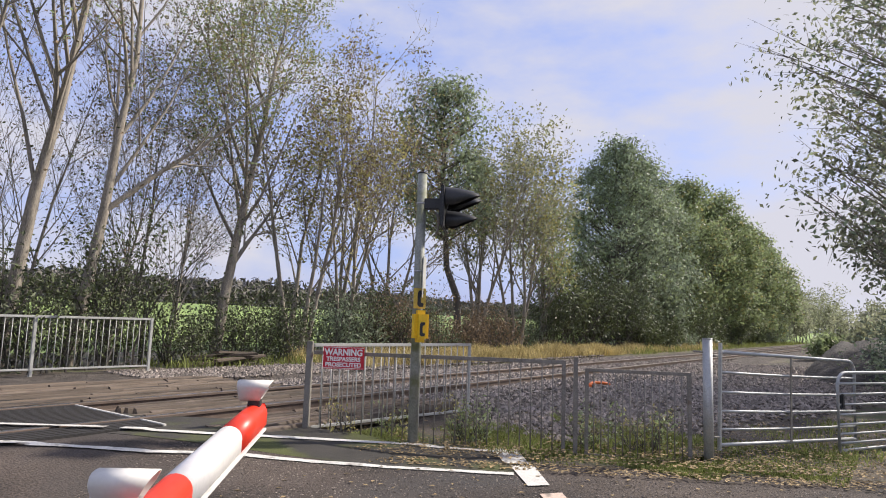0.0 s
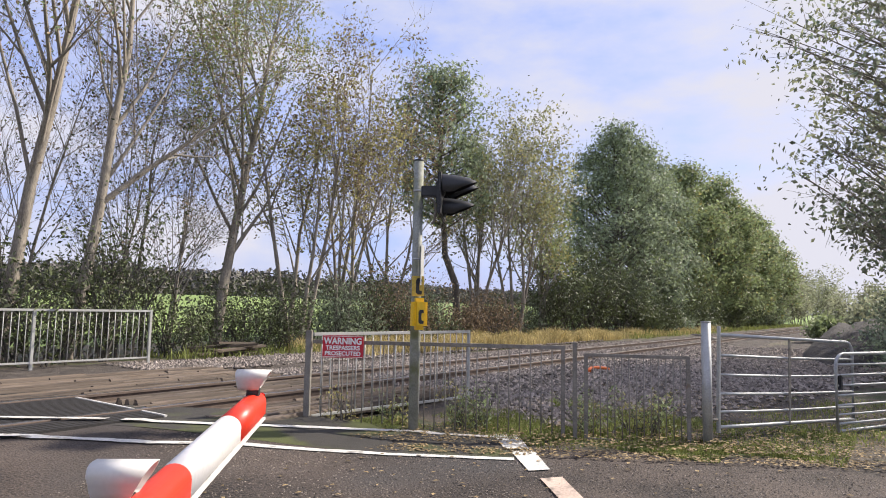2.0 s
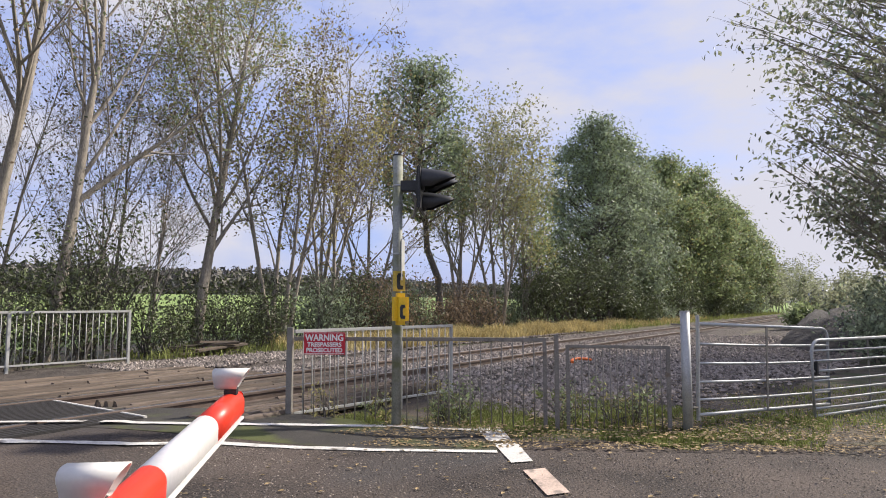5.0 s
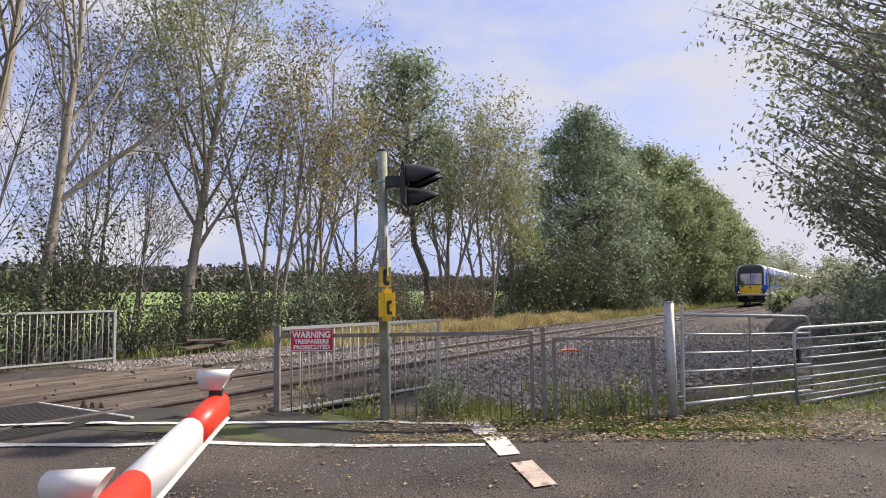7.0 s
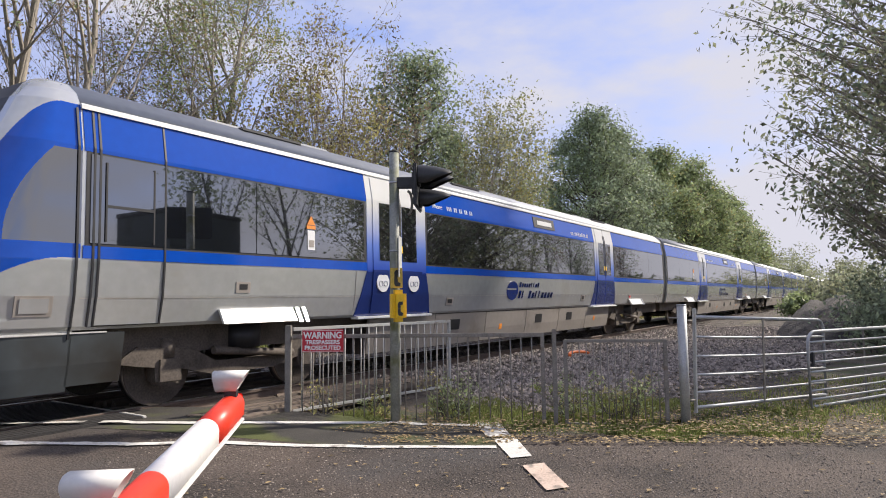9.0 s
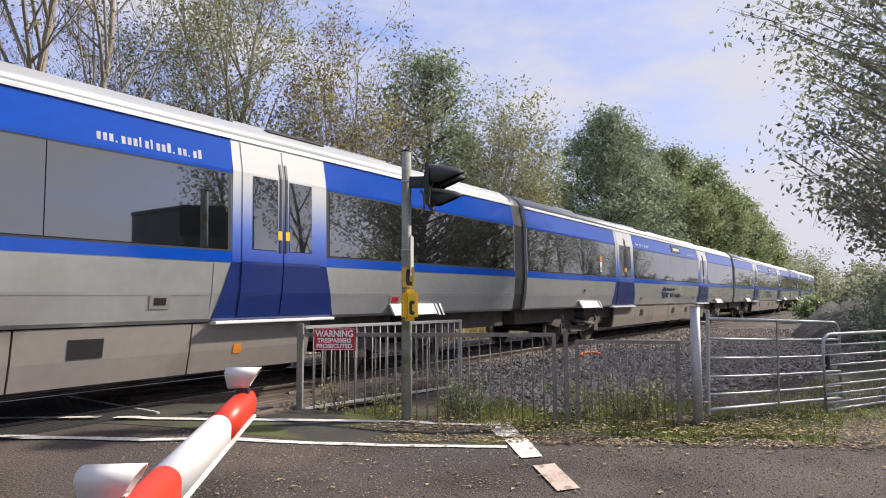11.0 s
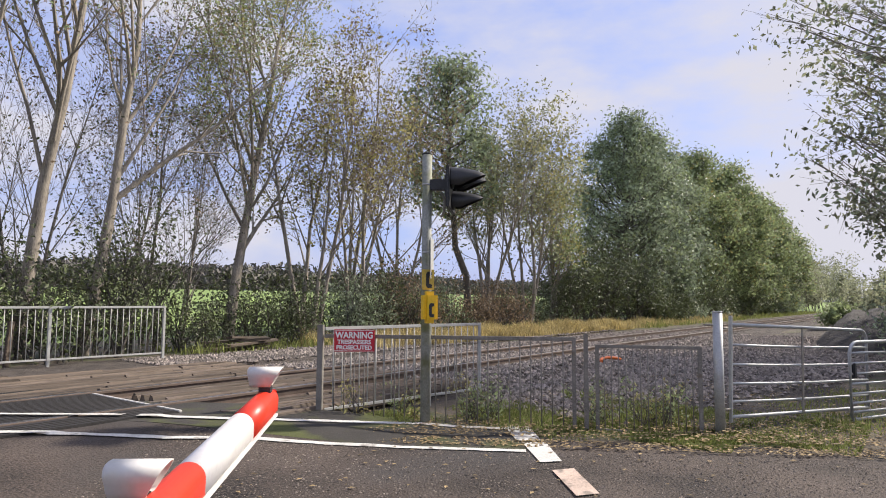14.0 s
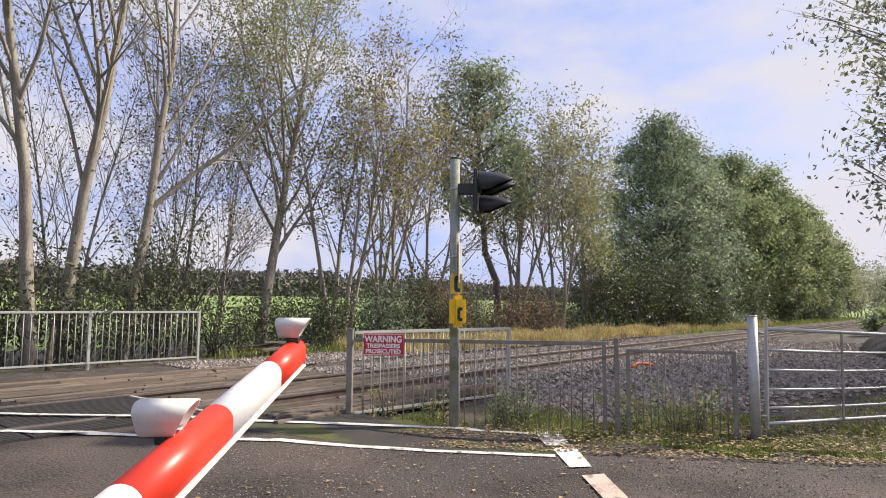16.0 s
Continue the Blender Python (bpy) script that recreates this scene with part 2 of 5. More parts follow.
def extruded(outline, axis, depth, bevel=0.0):
    """A flat outline in the plane across axis ('x', 'y', 'z'), given thickness."""
    bm = bmesh.new()
    put = {"x": lambda u, v, d: (d, u, v), "y": lambda u, v, d: (u, d, v), "z": lambda u, v, d: (u, v, d)}[axis]
    a = [bm.verts.new(put(u, v, 0)) for u, v in outline]
    b = [bm.verts.new(put(u, v, depth)) for u, v in outline]
    bm.faces.new(a), bm.faces.new(b[::-1])
    for i in range(len(a)):
        j = (i + 1) % len(a)
        bm.faces.new((a[j], a[i], b[i], b[j]))
    bmesh.ops.recalc_face_normals(bm, faces=bm.faces)
    if bevel:
        bmesh.ops.bevel(bm, geom=list(bm.edges), offset=bevel, segments=2, affect="EDGES")
    return bm


def sheet(name, x0, x1, y0, y1, nx, ny, height, mat):
    xs, ys = np.linspace(x0, x1, nx + 1), np.linspace(y0, y1, ny + 1)
    verts = [(x, y, height(x, y)) for y in ys for x in xs]
    faces = [(j * (nx + 1) + i, j * (nx + 1) + i + 1, (j + 1) * (nx + 1) + i + 1, (j + 1) * (nx + 1) + i) for j in range(ny) for i in range(nx)]
    return new(name, mesh_of(name, verts, faces, mat, smooth=True))


# ---- ground ----
def land(x, y):
    far = max(0.0, y - 21.0) + max(0.0, -30.0 - y) * 0.4
    z = -0.07 + 6.6 * (1 - math.exp(-far / 130.0))
    return z + 0.35 * noise.noise((x * 0.03, y * 0.03, 0)) * min(1.0, far / 30)


def build_ground():
    steps = [0, 4, 8, 12, 16, 20, 24, 28, 34, 42, 52, 65, 80, 100, 125, 155, 190, 240, 320, 450, 700, 1100, 1800, 3000]
    ax = [-s for s in reversed(steps[1:])] + steps
    n = len(ax)
    verts = [(x, y, land(x, y)) for y in ax for x in ax]
    faces = [(j * n + i, j * n + i + 1, (j + 1) * n + i + 1, (j + 1) * n + i) for j in range(n - 1) for i in range(n - 1)]
    tagged(new("ground", mesh_of("ground", verts, faces, FIELD, smooth=True)), "green meadow rising gently to distant woods", "ground", kind="structure")
    dirt = sheet("verge", -60, 120, -30, 24, 90, 54, lambda x, y: -0.035 + 0.03 * noise.noise((x * 0.5, y * 0.5, 3)) + 0.02 * max(0, (y - 13) / 4), DIRT)
    tagged(dirt, "bare leaf-strewn earth beside road and track", "ground", kind="structure")
    bal = sheet("ballast_bed", 3.8, 330, 4.9, 12.4, 160, 14, lambda x, y: -0.055 + hump(y) + 0.03 * noise.noise((x * 1.5, y * 1.5, 9)) - 0.02 * max(0, (y - 11.2)), BALLAST)
    bal3 = sheet("ballast_bed", 4.0, 17, 11.6, 14.7, 30, 10, lambda x, y: -0.11 + 0.15 * min(1.0, (y - 11.5) / 0.7) + 0.05 * noise.noise((x * 1.2, y * 1.2, 5)), BALLAST)
    tagged(bal3, "dark spent ballast and soil beyond the track", "ballast", kind="structure")
    tagged(bal, "grey stone ballast bed under the railway track", "ballast", kind="structure")
    bal2 = sheet("ballast_bed", 7.6, 60, 0.2, 5.2, 60, 12, lambda x, y: 0.012 + 0.03 * noise.noise((x * 1.5, y * 1.5, 9)) - 0.055 * max(0, (y - 4.2)) - 0.035 * max(0, 2.1 - y), BALLAST)
    tagged(bal2, "grey stone ballast spread beside the track", "ballast", kind="structure")


def strip(name, a0, a1, b0, b1, z, mat, n=40, wobble=0.0, seed=0):
    """A strip of the road that follows its rise, with thickness."""
    rng = random.Random(seed)
    verts, faces = [], []
    for i in range(n + 1):
        a = a0 + (a1 - a0) * i / n
        for b in (b0, b1):
            p = road(a, b + rng.uniform(-wobble, wobble))
            verts.append((p.x, p.y, rise(p.y) + z))
    faces = [(2 * i, 2 * i + 1, 2 * i + 3, 2 * i + 2) for i in range(n)]
    return new(name, mesh_of(name, verts, faces, mat))


def marking(points, width, z, seed):
    """A painted line through places along and across the road."""
    rng = random.Random(seed)
    verts = []
    for (a0, b0), (a1, b1) in zip(points, points[1:]):
        n = max(2, int((a1 - a0) / 0.1))
        for i in range(n + (a1 == points[-1][0])):
            t = i / n
            for s in (-0.5, 0.5):
                p = road(a0 + (a1 - a0) * t, b0 + (b1 - b0) * t + s * width + rng.uniform(-0.009, 0.009))
                verts.append((p.x, p.y, rise(p.y) + z + (0.016 if p.y > 6.5 else 0.0)))
    faces = [(2 * i, 2 * i + 1, 2 * i + 3, 2 * i + 2) for i in range(len(verts) // 2 - 1)]
    return new("road_line", mesh_of("road_line", verts, faces, LINE))


def build_road():
    verts, faces = [], []
    na, nb = 260, 14
    for i in range(na + 1):
        a = -30 + 75 * i / na
        for j in range(nb + 1):
            b = -1.6 + (6.24 + 1.6) * j / nb
            p = road(a, b)
            verts.append((p.x, p.y, rise(p.y) + 0.004 * noise.noise((p.x, p.y, 1))))
    for i in range(na):
        for j in range(nb):
            k = i * (nb + 1) + j
            faces.append((k, k + nb + 1, k + nb + 2, k + 1))
    tagged(new("road", mesh_of("road", verts, faces, ASPHALT, smooth=True)), "worn grey asphalt road leading over the crossing", "road", kind="structure")
    tagged(strip("apron", -30, 0.0, 6.24, 6.75, -0.012, ASPHALT, 40, 0.06, 2), "crumbling asphalt edge of the road", "road", kind="structure")
    tagged(strip("pavement", -0.15, 4.6, 6.24, 7.46, 0.004, PATH_MAT, 30), "mossy asphalt footway beside the road", "footway", kind="structure")
    tagged(marking(((-0.1, 6.19), (1.4, 6.18), (2.58, 6.02), (3.27, 5.74), (4.79, 5.44), (7.5, 5.3), (12.0, 5.2)), 0.10, 0.012, 3), "worn white edge line across the road", "road marking", kind="structure")
    tagged(marking(((0.1, 7.22), (1.04, 7.27), (2.0, 6.97), (3.14, 6.60), (3.98, 6.44)), 0.10, 0.014, 4), "worn white footway edge line", "road marking", kind="structure")
    tagged(marking(((4.1, 6.36), (5.47, 6.2), (9.0, 6.0)), 0.09, 0.030, 5), "dirty white line across the crossing deck", "road marking", kind="structure")
    for quad, seed in MARKS:
        bm = bmesh.new()
        vs = [bm.verts.new((x, y, rise(y) + 0.012)) for x, y in quad]
        bm.faces.new(vs)
        bmesh.ops.recalc_face_normals(bm, faces=bm.faces)
        tagged(part("stop_mark", bm, LINE_PINK if seed == 3 else LINE), "worn white stop marking on asphalt", "road marking", kind="structure")


MARKS = [
    (((6.31, 3.84), (6.47, 3.62), (5.88, 3.15), (5.70, 3.33)), 1),
    (((5.67, 3.25), (5.82, 3.06), (5.24, 2.60), (5.08, 2.73)), 2),
    (((4.91, 2.53), (5.08, 2.41), (4.54, 1.95), (4.38, 2.06)), 3),
]


# ---- railway ----
def rail_profile():
    return [(-0.065, -0.15), (0.065, -0.15), (0.065, -0.135), (0.012, -0.115), (0.012, -0.045), (0.035, -0.035), (0.035, -0.006), (0.029, 0), (-0.029, 0), (-0.035, -0.006), (-0.035, -0.035), (-0.012, -0.045), (-0.012, -0.115), (-0.065, -0.135)]


def build_rails():
    for y, tint in ((7.2, "near"), (8.8, "far")):
        thing = empty("rail", pose(0, y, RT))
        tagged(thing, "rusty steel rail with a polished head", "rail", "rails of the track")
        bm = extruded(rail_profile(), "x", 420)
        bmesh.ops.translate(bm, verts=bm.verts, vec=(-80, 0, 0))
        part("rail_body", bm, RAIL_STEEL, thing)
        part("rail_head", boxed((-80, -0.027, -0.004), (340, 0.027, 0.003)), RAIL_TOP, thing, "polished bright running surface")
    track = empty("track", pose(0, 8.0, 0))
    tagged(track, "row of sleepers half buried in ballast", "sleepers")
    me = bpy.data.meshes.new("sleeper")
    bm = boxed((-0.125, -1.3, -0.1), (0.125, 1.3, 0.05), 0.012)
    bm.to_mesh(me)
    bm.free()
    me.materials.append(SLEEPER)
    for i in range(150):
        ob = part("sleeper", me, None, track)
        ob.matrix_basis = pose(8.95 + 0.65 * i, 0.0, 0.035)


def build_crossing():
    deck = empty("crossing_deck")
    tagged(deck, "dark ribbed rubber crossing panels between the rails", "crossing deck", kind="structure")
    for y0, y1, n in ((6.63, 7.145, 1), (7.265, 8.735, 1), (8.855, 9.9, 1)):
        for i in range(9):
            x1 = 3.97 - 1.8 * i
            part("panel", boxed((x1 - 1.79, y0, -0.05), (x1, y1, RT - 0.012), 0.012), RUBBER, deck)
            for k in range(int((y1 - y0) / 0.09)):
                if i < 4:
                    part("rib", RIB[0] if RIB else rib_mesh(), None, deck).matrix_basis = pose(x1 - 0.9, y0 + 0.05 + k * 0.09, RT - 0.012)
    edge = part("edge_strip", boxed((3.97, 7.29, 0.02), (4.01, 8.72, RT - 0.008), 0.006), LINE, deck, "white-painted end of the panel")
    edge2 = part("edge_strip", boxed((3.97, 6.64, 0.02), (4.01, 7.13, RT - 0.008), 0.006), LINE, deck, "white-painted end of the panel")
    far = sheet("far_road", -30, 3.97, 9.9, 26, 12, 16, lambda x, y: max(0.03, 0.185 - 0.035 * (y - 9.9)), ASPHALT)
    tagged(far, "asphalt road beyond the railway", "road", kind="structure")
    # timber guards beside the deck, slats along the track
    slats = []
    for i in range(8):
        rng = random.Random(i + 40)
        outline = [(-0.075, -0.08), (0.075, -0.08), (0.068 + rng.uniform(-.01, .01), -0.02), (0.03 + rng.uniform(-.01, .01), 0.045), (-0.035 + rng.uniform(-.01, .01), 0.045), (-0.07, -0.02)]
        bm = extruded(outline, "x", 1.0)
        bmesh.ops.subdivide_edges(bm, edges=[e for e in bm.edges if abs(e.verts[0].co.x - e.verts[1].co.x) > 0.5], cuts=4)
        for v in bm.verts:
            v.co += Vector((0, rng.uniform(-.008, .008), rng.uniform(-.01, .01)))
        me = bpy.data.meshes.new("slat")
        bm.to_mesh(me)
        bm.free()
        me.materials.append(TIMBER)
        slats.append(me)
    rng = random.Random(7)
    for y0, y1, xa, xb, z in ((5.85, 6.98, 4.25, 8.2, 0.12), (7.40, 8.6, 4.2, 8.7, 0.135), (9.0, 11.6, 2.6, 7.3, 0.165)):
        guard = empty("timber_guard")
        tagged(guard, "weathered timber slats laid beside the crossing", "timber guard", "timber guards at the crossing")
        n = int((y1 - y0) / 0.165)
        for k in range(n):
            x = xa + rng.uniform(-0.12, 0.25) - (0.8 if y0 > 9 else 0) - (0.22 * (k * 0.165) if y0 > 9 else 0)
            while x < xb:
                ln = min(rng.uniform(1.3, 2.6), xb + 0.25 - x)
                if ln < 0.4:
                    break
                ob = part("slat", rng.choice(slats), None, guard)
                ob.matrix_basis = pose(x, y0 + k * 0.165 + rng.uniform(-.012, .012), z + rng.uniform(-.018, .018), rng.uniform(-6, 6), 0, rng.uniform(-.5, .5)) @ Matrix.Diagonal((ln - 0.03, 1, 1, 1))
                x += ln


RIB = []


def rib_mesh():
    me = bpy.data.meshes.new("rib")
    bm = boxed((-0.85, -0.022, 0.0), (0.85, 0.022, 0.006))
    bm.to_mesh(me)
    bm.free()
    me.materials.append(RUBBER)
    RIB.append(me)
    return me


def build_grit():
    """Loose grit on the asphalt, too much to count."""
    rng = np.random.default_rng(8)
    n = 30000
    a, b = rng.uniform(-3.2, 3.2, n), 6.2 - rng.random(n) ** 1.2 * 4.8
    x, y = -0.506 * a + 0.862 * b, 0.862 * a + 0.506 * b
    z = np.array([rise(v) for v in y]) + 0.002
    s = 0.0022 + 0.009 * rng.random(n) ** 2
    octa = np.array([(1, 0, 0), (0, 1, 0), (-1, 0, 0), (0, -1, 0), (0, 0, 0.6)])
    v = octa[None] * s[:, None, None] * rng.uniform(0.6, 1.4, (n, 5, 3)) + np.stack([x, y, z], 1)[:, None, :]
    f = np.array([(0, 1, 4), (1, 2, 4), (2, 3, 4), (3, 0, 4)])
    faces = (f[None] + 5 * np.arange(n)[:, None, None]).reshape(-1, 3)
    tagged(new("road_grit", mesh_of("road_grit", v.reshape(-1, 3).tolist(), faces.tolist(), GRIT)), "loose grit lying on the worn asphalt", "grit", kind="stuff")


def build_barrier_machine():
    """The pedestal that carries the boom."""
    thing = empty("barrier_pedestal", Matrix.Translation((BOOM_PIVOT.x, BOOM_PIVOT.y, 0)) @ pose(0, 0, 0, 0, 0, 40))
    tagged(thing, "grey steel barrier pedestal carrying the boom", "barrier pedestal")
    part("cabinet", boxed((-0.45, 0.09, -0.05), (0.10, 0.50, 1.05), 0.03), GALV, thing)
    part("axle", tubed((0.03, -0.09, BOOM_PIVOT.z), (0.03, 0.12, BOOM_PIVOT.z), 0.04, n=14), GALV_DULL, thing)


def build_litter():
    """Small things left lying by the track."""
    pts = [(14.1 + 0.16 * k, 5.95 + 0.10 * math.sin(k * 0.9), 0.05 + 0.05 * math.sin(k * 0.55)) for k in range(9)]
    tagged(part("plastic_pipe", pipe(bmesh.new(), pts, 0.035, 8), ORANGE_PIPE), "bent orange plastic pipe lying on the ballast", "pipe")
    rng = random.Random(12)
    for i in range(6):
        ob = part("plank", boxed((-0.9, -0.09, -0.03), (0.9, 0.09, 0.03), 0.006), TIMBER)
        ob.matrix_basis = pose(10.6 + rng.uniform(-.35, .35), 14.9 + rng.uniform(-.3, .3), 0.06 + 0.065 * i, rng.uniform(-4, 4), rng.uniform(-3, 3), rng.uniform(-25, 25))
        tagged(ob, "weathered grey plank lying in a loose pile", "plank", "pile of old planks")
    for i, (x, y) in enumerate(((12.6, 8.1), (13.4, 8.3), (16.2, 7.9), (11.1, 6.3))):
        ob = part("timber_offcut", boxed((-0.35, -0.1, -0.03), (0.35, 0.1, 0.05), 0.01), TIMBER)
        ob.matrix_basis = pose(x, y, 0.0, 0, 3, rng.uniform(-40, 40))
        tagged(ob, "pale timber offcut lying on the ballast", "timber")


def build_stones():
    """Loose stones of the ballast, too many to count."""
    rng = np.random.default_rng(5)
    n = 60000
    x = 4.2 + rng.random(n) ** 1.5 * 26
    y = rng.uniform(0.4, 14.6, n)
    keep = ((y > 5.4) | ((x > 7.2) & (y > 2.6 - 0.25 * (x - 7.2) + rng.random(n) * 1.0))) & ~((x < 8.4) & (y > 5.0) & (y < 12.2)) & (x > np.where(y > 12.0, 7.2, 0)) & ~((y > 12.2) & (x > 16))
    keep &= (np.abs(y - 7.2) > 0.06) & (np.abs(y - 8.8) > 0.06)
    x, y = x[keep], y[keep]
    n = len(x)
    s = rng.uniform(0.018, 0.048, n) * (1 + x / 45)
    octa = np.array([(1, 0, 0), (0, 1, 0), (-1, 0, 0), (0, -1, 0), (0, 0, 0.8), (0, 0, -0.8)])
    v = octa[None] * s[:, None, None] * rng.uniform(0.6, 1.35, (n, 6, 3))
    a = rng.uniform(0, math.tau, n)
    c, si = np.cos(a)[:, None], np.sin(a)[:, None]
    vx, vy = v[..., 0] * c - v[..., 1] * si, v[..., 0] * si + v[..., 1] * c
    z0 = (np.where(y > 5.2, -0.045, 0.025) + np.array([hump(v) if v > 5.2 else 0.0 for v in y]))[:, None] + rng.uniform(-0.01, 0.015, (n, 1)) - 0.02 * np.maximum(0, np.minimum(y, 12.0) - 11.2)[:, None] + np.where(y > 12.0, 0.10, 0.0)[:, None]
    verts = np.stack([vx + x[:, None], vy + y[:, None], v[..., 2] + z0], -1).reshape(-1, 3)
    f = np.array([(0, 1, 4), (1, 2, 4), (2, 3, 4), (3, 0, 4), (1, 0, 5), (2, 1, 5), (3, 2, 5), (0, 3, 5)])
    faces = (f[None] + 6 * np.arange(n)[:, None, None]).reshape(-1, 3)
    me = mesh_of("ballast_stones", verts.tolist(), faces.tolist(), STONE)
    tagged(new("ballast_stones", me), "loose grey ballast stones beside the rails", "stones", kind="stuff")


# ---- fences and gates ----
def bar_mesh(r, h, mat, cache={}):
    key = (r, h, mat.name)
    if key not in cache:
        me = bpy.data.meshes.new("bar")
        bm = tubed((0, 0, 0), (0, 0, h), r, n=6)
        bm.to_mesh(me)
        bm.free()
        me.materials.append(mat)
        cache[key] = me
    return cache[key]


def barred_panel(name, p, q, z0, z1, n, mat, label, rail=0.022, bar=0.008, posts=(True, True), post_h=None, foot=0.0, mid=()):
    """A fence panel from p to q: two rails, upright bars, end posts."""
    p, q = Vector((*p, 0)), Vector((*q, 0))
    ln = (q - p).length
    thing = empty(name, Matrix.Translation(p) @ pose(0, 0, 0, 0, 0, math.degrees(math.atan2(q.y - p.y, q.x - p.x))))
    tagged(thing, label, "fence")
    part("top_rail", boxed((0, -rail, z1 - 2 * rail), (ln, rail, z1), 0.004), mat, thing)
    part("bottom_rail", boxed((0, -rail, z0), (ln, rail, z0 + 1.6 * rail), 0.004), mat, thing)
    for on, x in zip(posts, (0.0, ln)):
        if on:
            part("post", boxed((x - 0.021, -0.021, -0.1), (x + 0.021, 0.021, (post_h or z1)), 0.005), mat, thing)
    for x in mid:
        part("post", boxed((x - 0.028, -0.03, -0.1), (x + 0.028, 0.03, z1 - 0.01), 0.005), mat, thing)
    for i in range(n):
        ob = part("bar", bar_mesh(bar, round(z1 - z0 - rail - foot, 3), mat), None, thing)
        ob.matrix_basis = pose(ln * (i + 1) / (n + 1), 0, z0 + foot + 0.5 * rail)
    return thing


def build_fences():
    barred_panel("fence", (5.27, 5.72), (6.72, 3.17), -0.06, 1.02, 23, GALV_DULL, "dull galvanised steel bar fence beside the footway", posts=(False, True))
    post = part("fence_post", boxed((-0.035, -0.035, -0.1), (0.035, 0.035, 1.13), 0.006), GALV_DULL)
    post.matrix_basis = pose(5.24, 5.76, 0, 0, 0, -60)
    tagged(post, "square galvanised corner post of the fence", "post")
    barred_panel("fence", (5.32, 5.78), (8.05, 5.34), 0.10, 1.10, 20, PALE, "pale painted steel bar fence parallel to the track", rail=0.02, bar=0.008, posts=(False, True), mid=(1.72,))
    post = part("fence_post", boxed((-0.024, -0.024, -0.1), (0.024, 0.024, 1.06), 0.006), GALV_DULL)
    post.matrix_basis = pose(6.80, 3.06, 0, 0, 0, -60)
    tagged(post, "slim galvanised post between two fence panels", "post")
    gate = barred_panel("pedestrian_gate", (6.88, 2.96), (7.35, 1.96), -0.03, 0.94, 13, GALV_DULL, "small galvanised steel bar gate, closed", rail=0.018, bar=0.007)
    tagged(gate, category="gate")
    # round gate post
    gp = empty("gate_post", pose(7.455, 1.79, 0))
    tagged(gp, "thick round galvanised steel gate post", "post")
    part("tube", tubed((0, 0, -0.1), (0, 0, 1.315), 0.052, n=20), GALV, gp)
    part("cap", tubed((0, 0, 1.315), (0, 0, 1.328), 0.054, n=20), GALV, gp)
    part("hinge_pin", tubed((0.0, 0, 1.17), (-0.09, 0.13, 1.18), 0.009, n=8), GALV_DULL, gp)
    part("hinge_pin", tubed((0.05, -0.03, 0.25), (0.15, -0.07, 0.25), 0.012, n=8), GALV_DULL, gp)
    part("hinge_pin", tubed((0.05, -0.03, 1.14), (0.15, -0.07, 1.14), 0.012, n=8), GALV_DULL, gp)


def field_gate(p, q, z0, z1, bars, label, uprights=(0.5,), stile=True, dip=0.0):
    """A tubular farm gate; its far top corner is rounded."""
    p, q = Vector((*p, 0)), Vector((*q, 0))
    ln = (q - p).length
    thing = empty("field_gate", Matrix.Translation(p) @ pose(0, 0, 0, 0, 0, math.degrees(math.atan2(q.y - p.y, q.x - p.x))) @ pose(0, 0, 0, 0, dip, 0))
    tagged(thing, label, "gate", "field gates")
    r = 0.021
    bend = [(ln - 0.16 + 0.16 * math.sin(k * math.pi / 12), 0, z1 - 0.16 + 0.16 * math.cos(k * math.pi / 12)) for k in range(7)]
    part("frame_tube", pipe(bmesh.new(), [(0, 0, z1), *bend, (ln, 0, z0)], r), GALV, thing)
    if stile:
        part("hanging_stile", boxed((-0.018, -0.018, z0 - 0.06), (0.018, 0.018, z1 + 0.10), 0.006), GALV, thing)
    for k in range(bars):
        z = z0 + (z1 - z0) * (k / bars) ** 1.12
        sag = 0.012 if k else 0.0
        part("bar", pipe(bmesh.new(), [(ln * i / 6, 0, z - sag * math.sin(math.pi * i / 6)) for i in range(7)], r * (1.0 if k == 0 else 0.72)), GALV, thing)
    for u in uprights:
        part("upright", boxed((ln * u - 0.02, -0.026, z0), (ln * u + 0.02, -0.016, z1), 0.002), GALV_DULL, thing)
    return thing


def build_weeds():
    """Tall weeds growing through the fence."""
    rng = random.Random(31)
    for i in range(16):
        t = rng.random()
        x, y = 5.5 + 1.9 * t + rng.uniform(-.1, .35), 5.3 - 3.3 * t + rng.uniform(0.0, 0.35)
        thing = empty("weed", pose(x, y, -0.02))
        tagged(thing, "straggling weed growing beside the bar fence", "weed", "weeds along the fence")
        segs, tips = [], []
        for k in range(4):
            limb(rng, segs, tips, Vector((rng.uniform(-.05, .05), rng.uniform(-.05, .05), 0)), Vector((rng.gauss(0, .3), rng.gauss(0, .3), 1)).normalized(), rng.uniform(0.2, 0.5), 0.006, 1, (0, 4), 0.0, 0.2, 0.1)
        v, f = tubes(segs, 3)
        part("branchwork", mesh_of("branchwork", v, f, BARK_DARK), None, thing)
        v, f = leaf_cloud(np.random.default_rng(i), tips, 120, 0.05, 0.022)
        part("foliage", mesh_of("foliage", v, f, LEAF_GREEN if i % 3 else LEAF_YELLOW), None, thing)


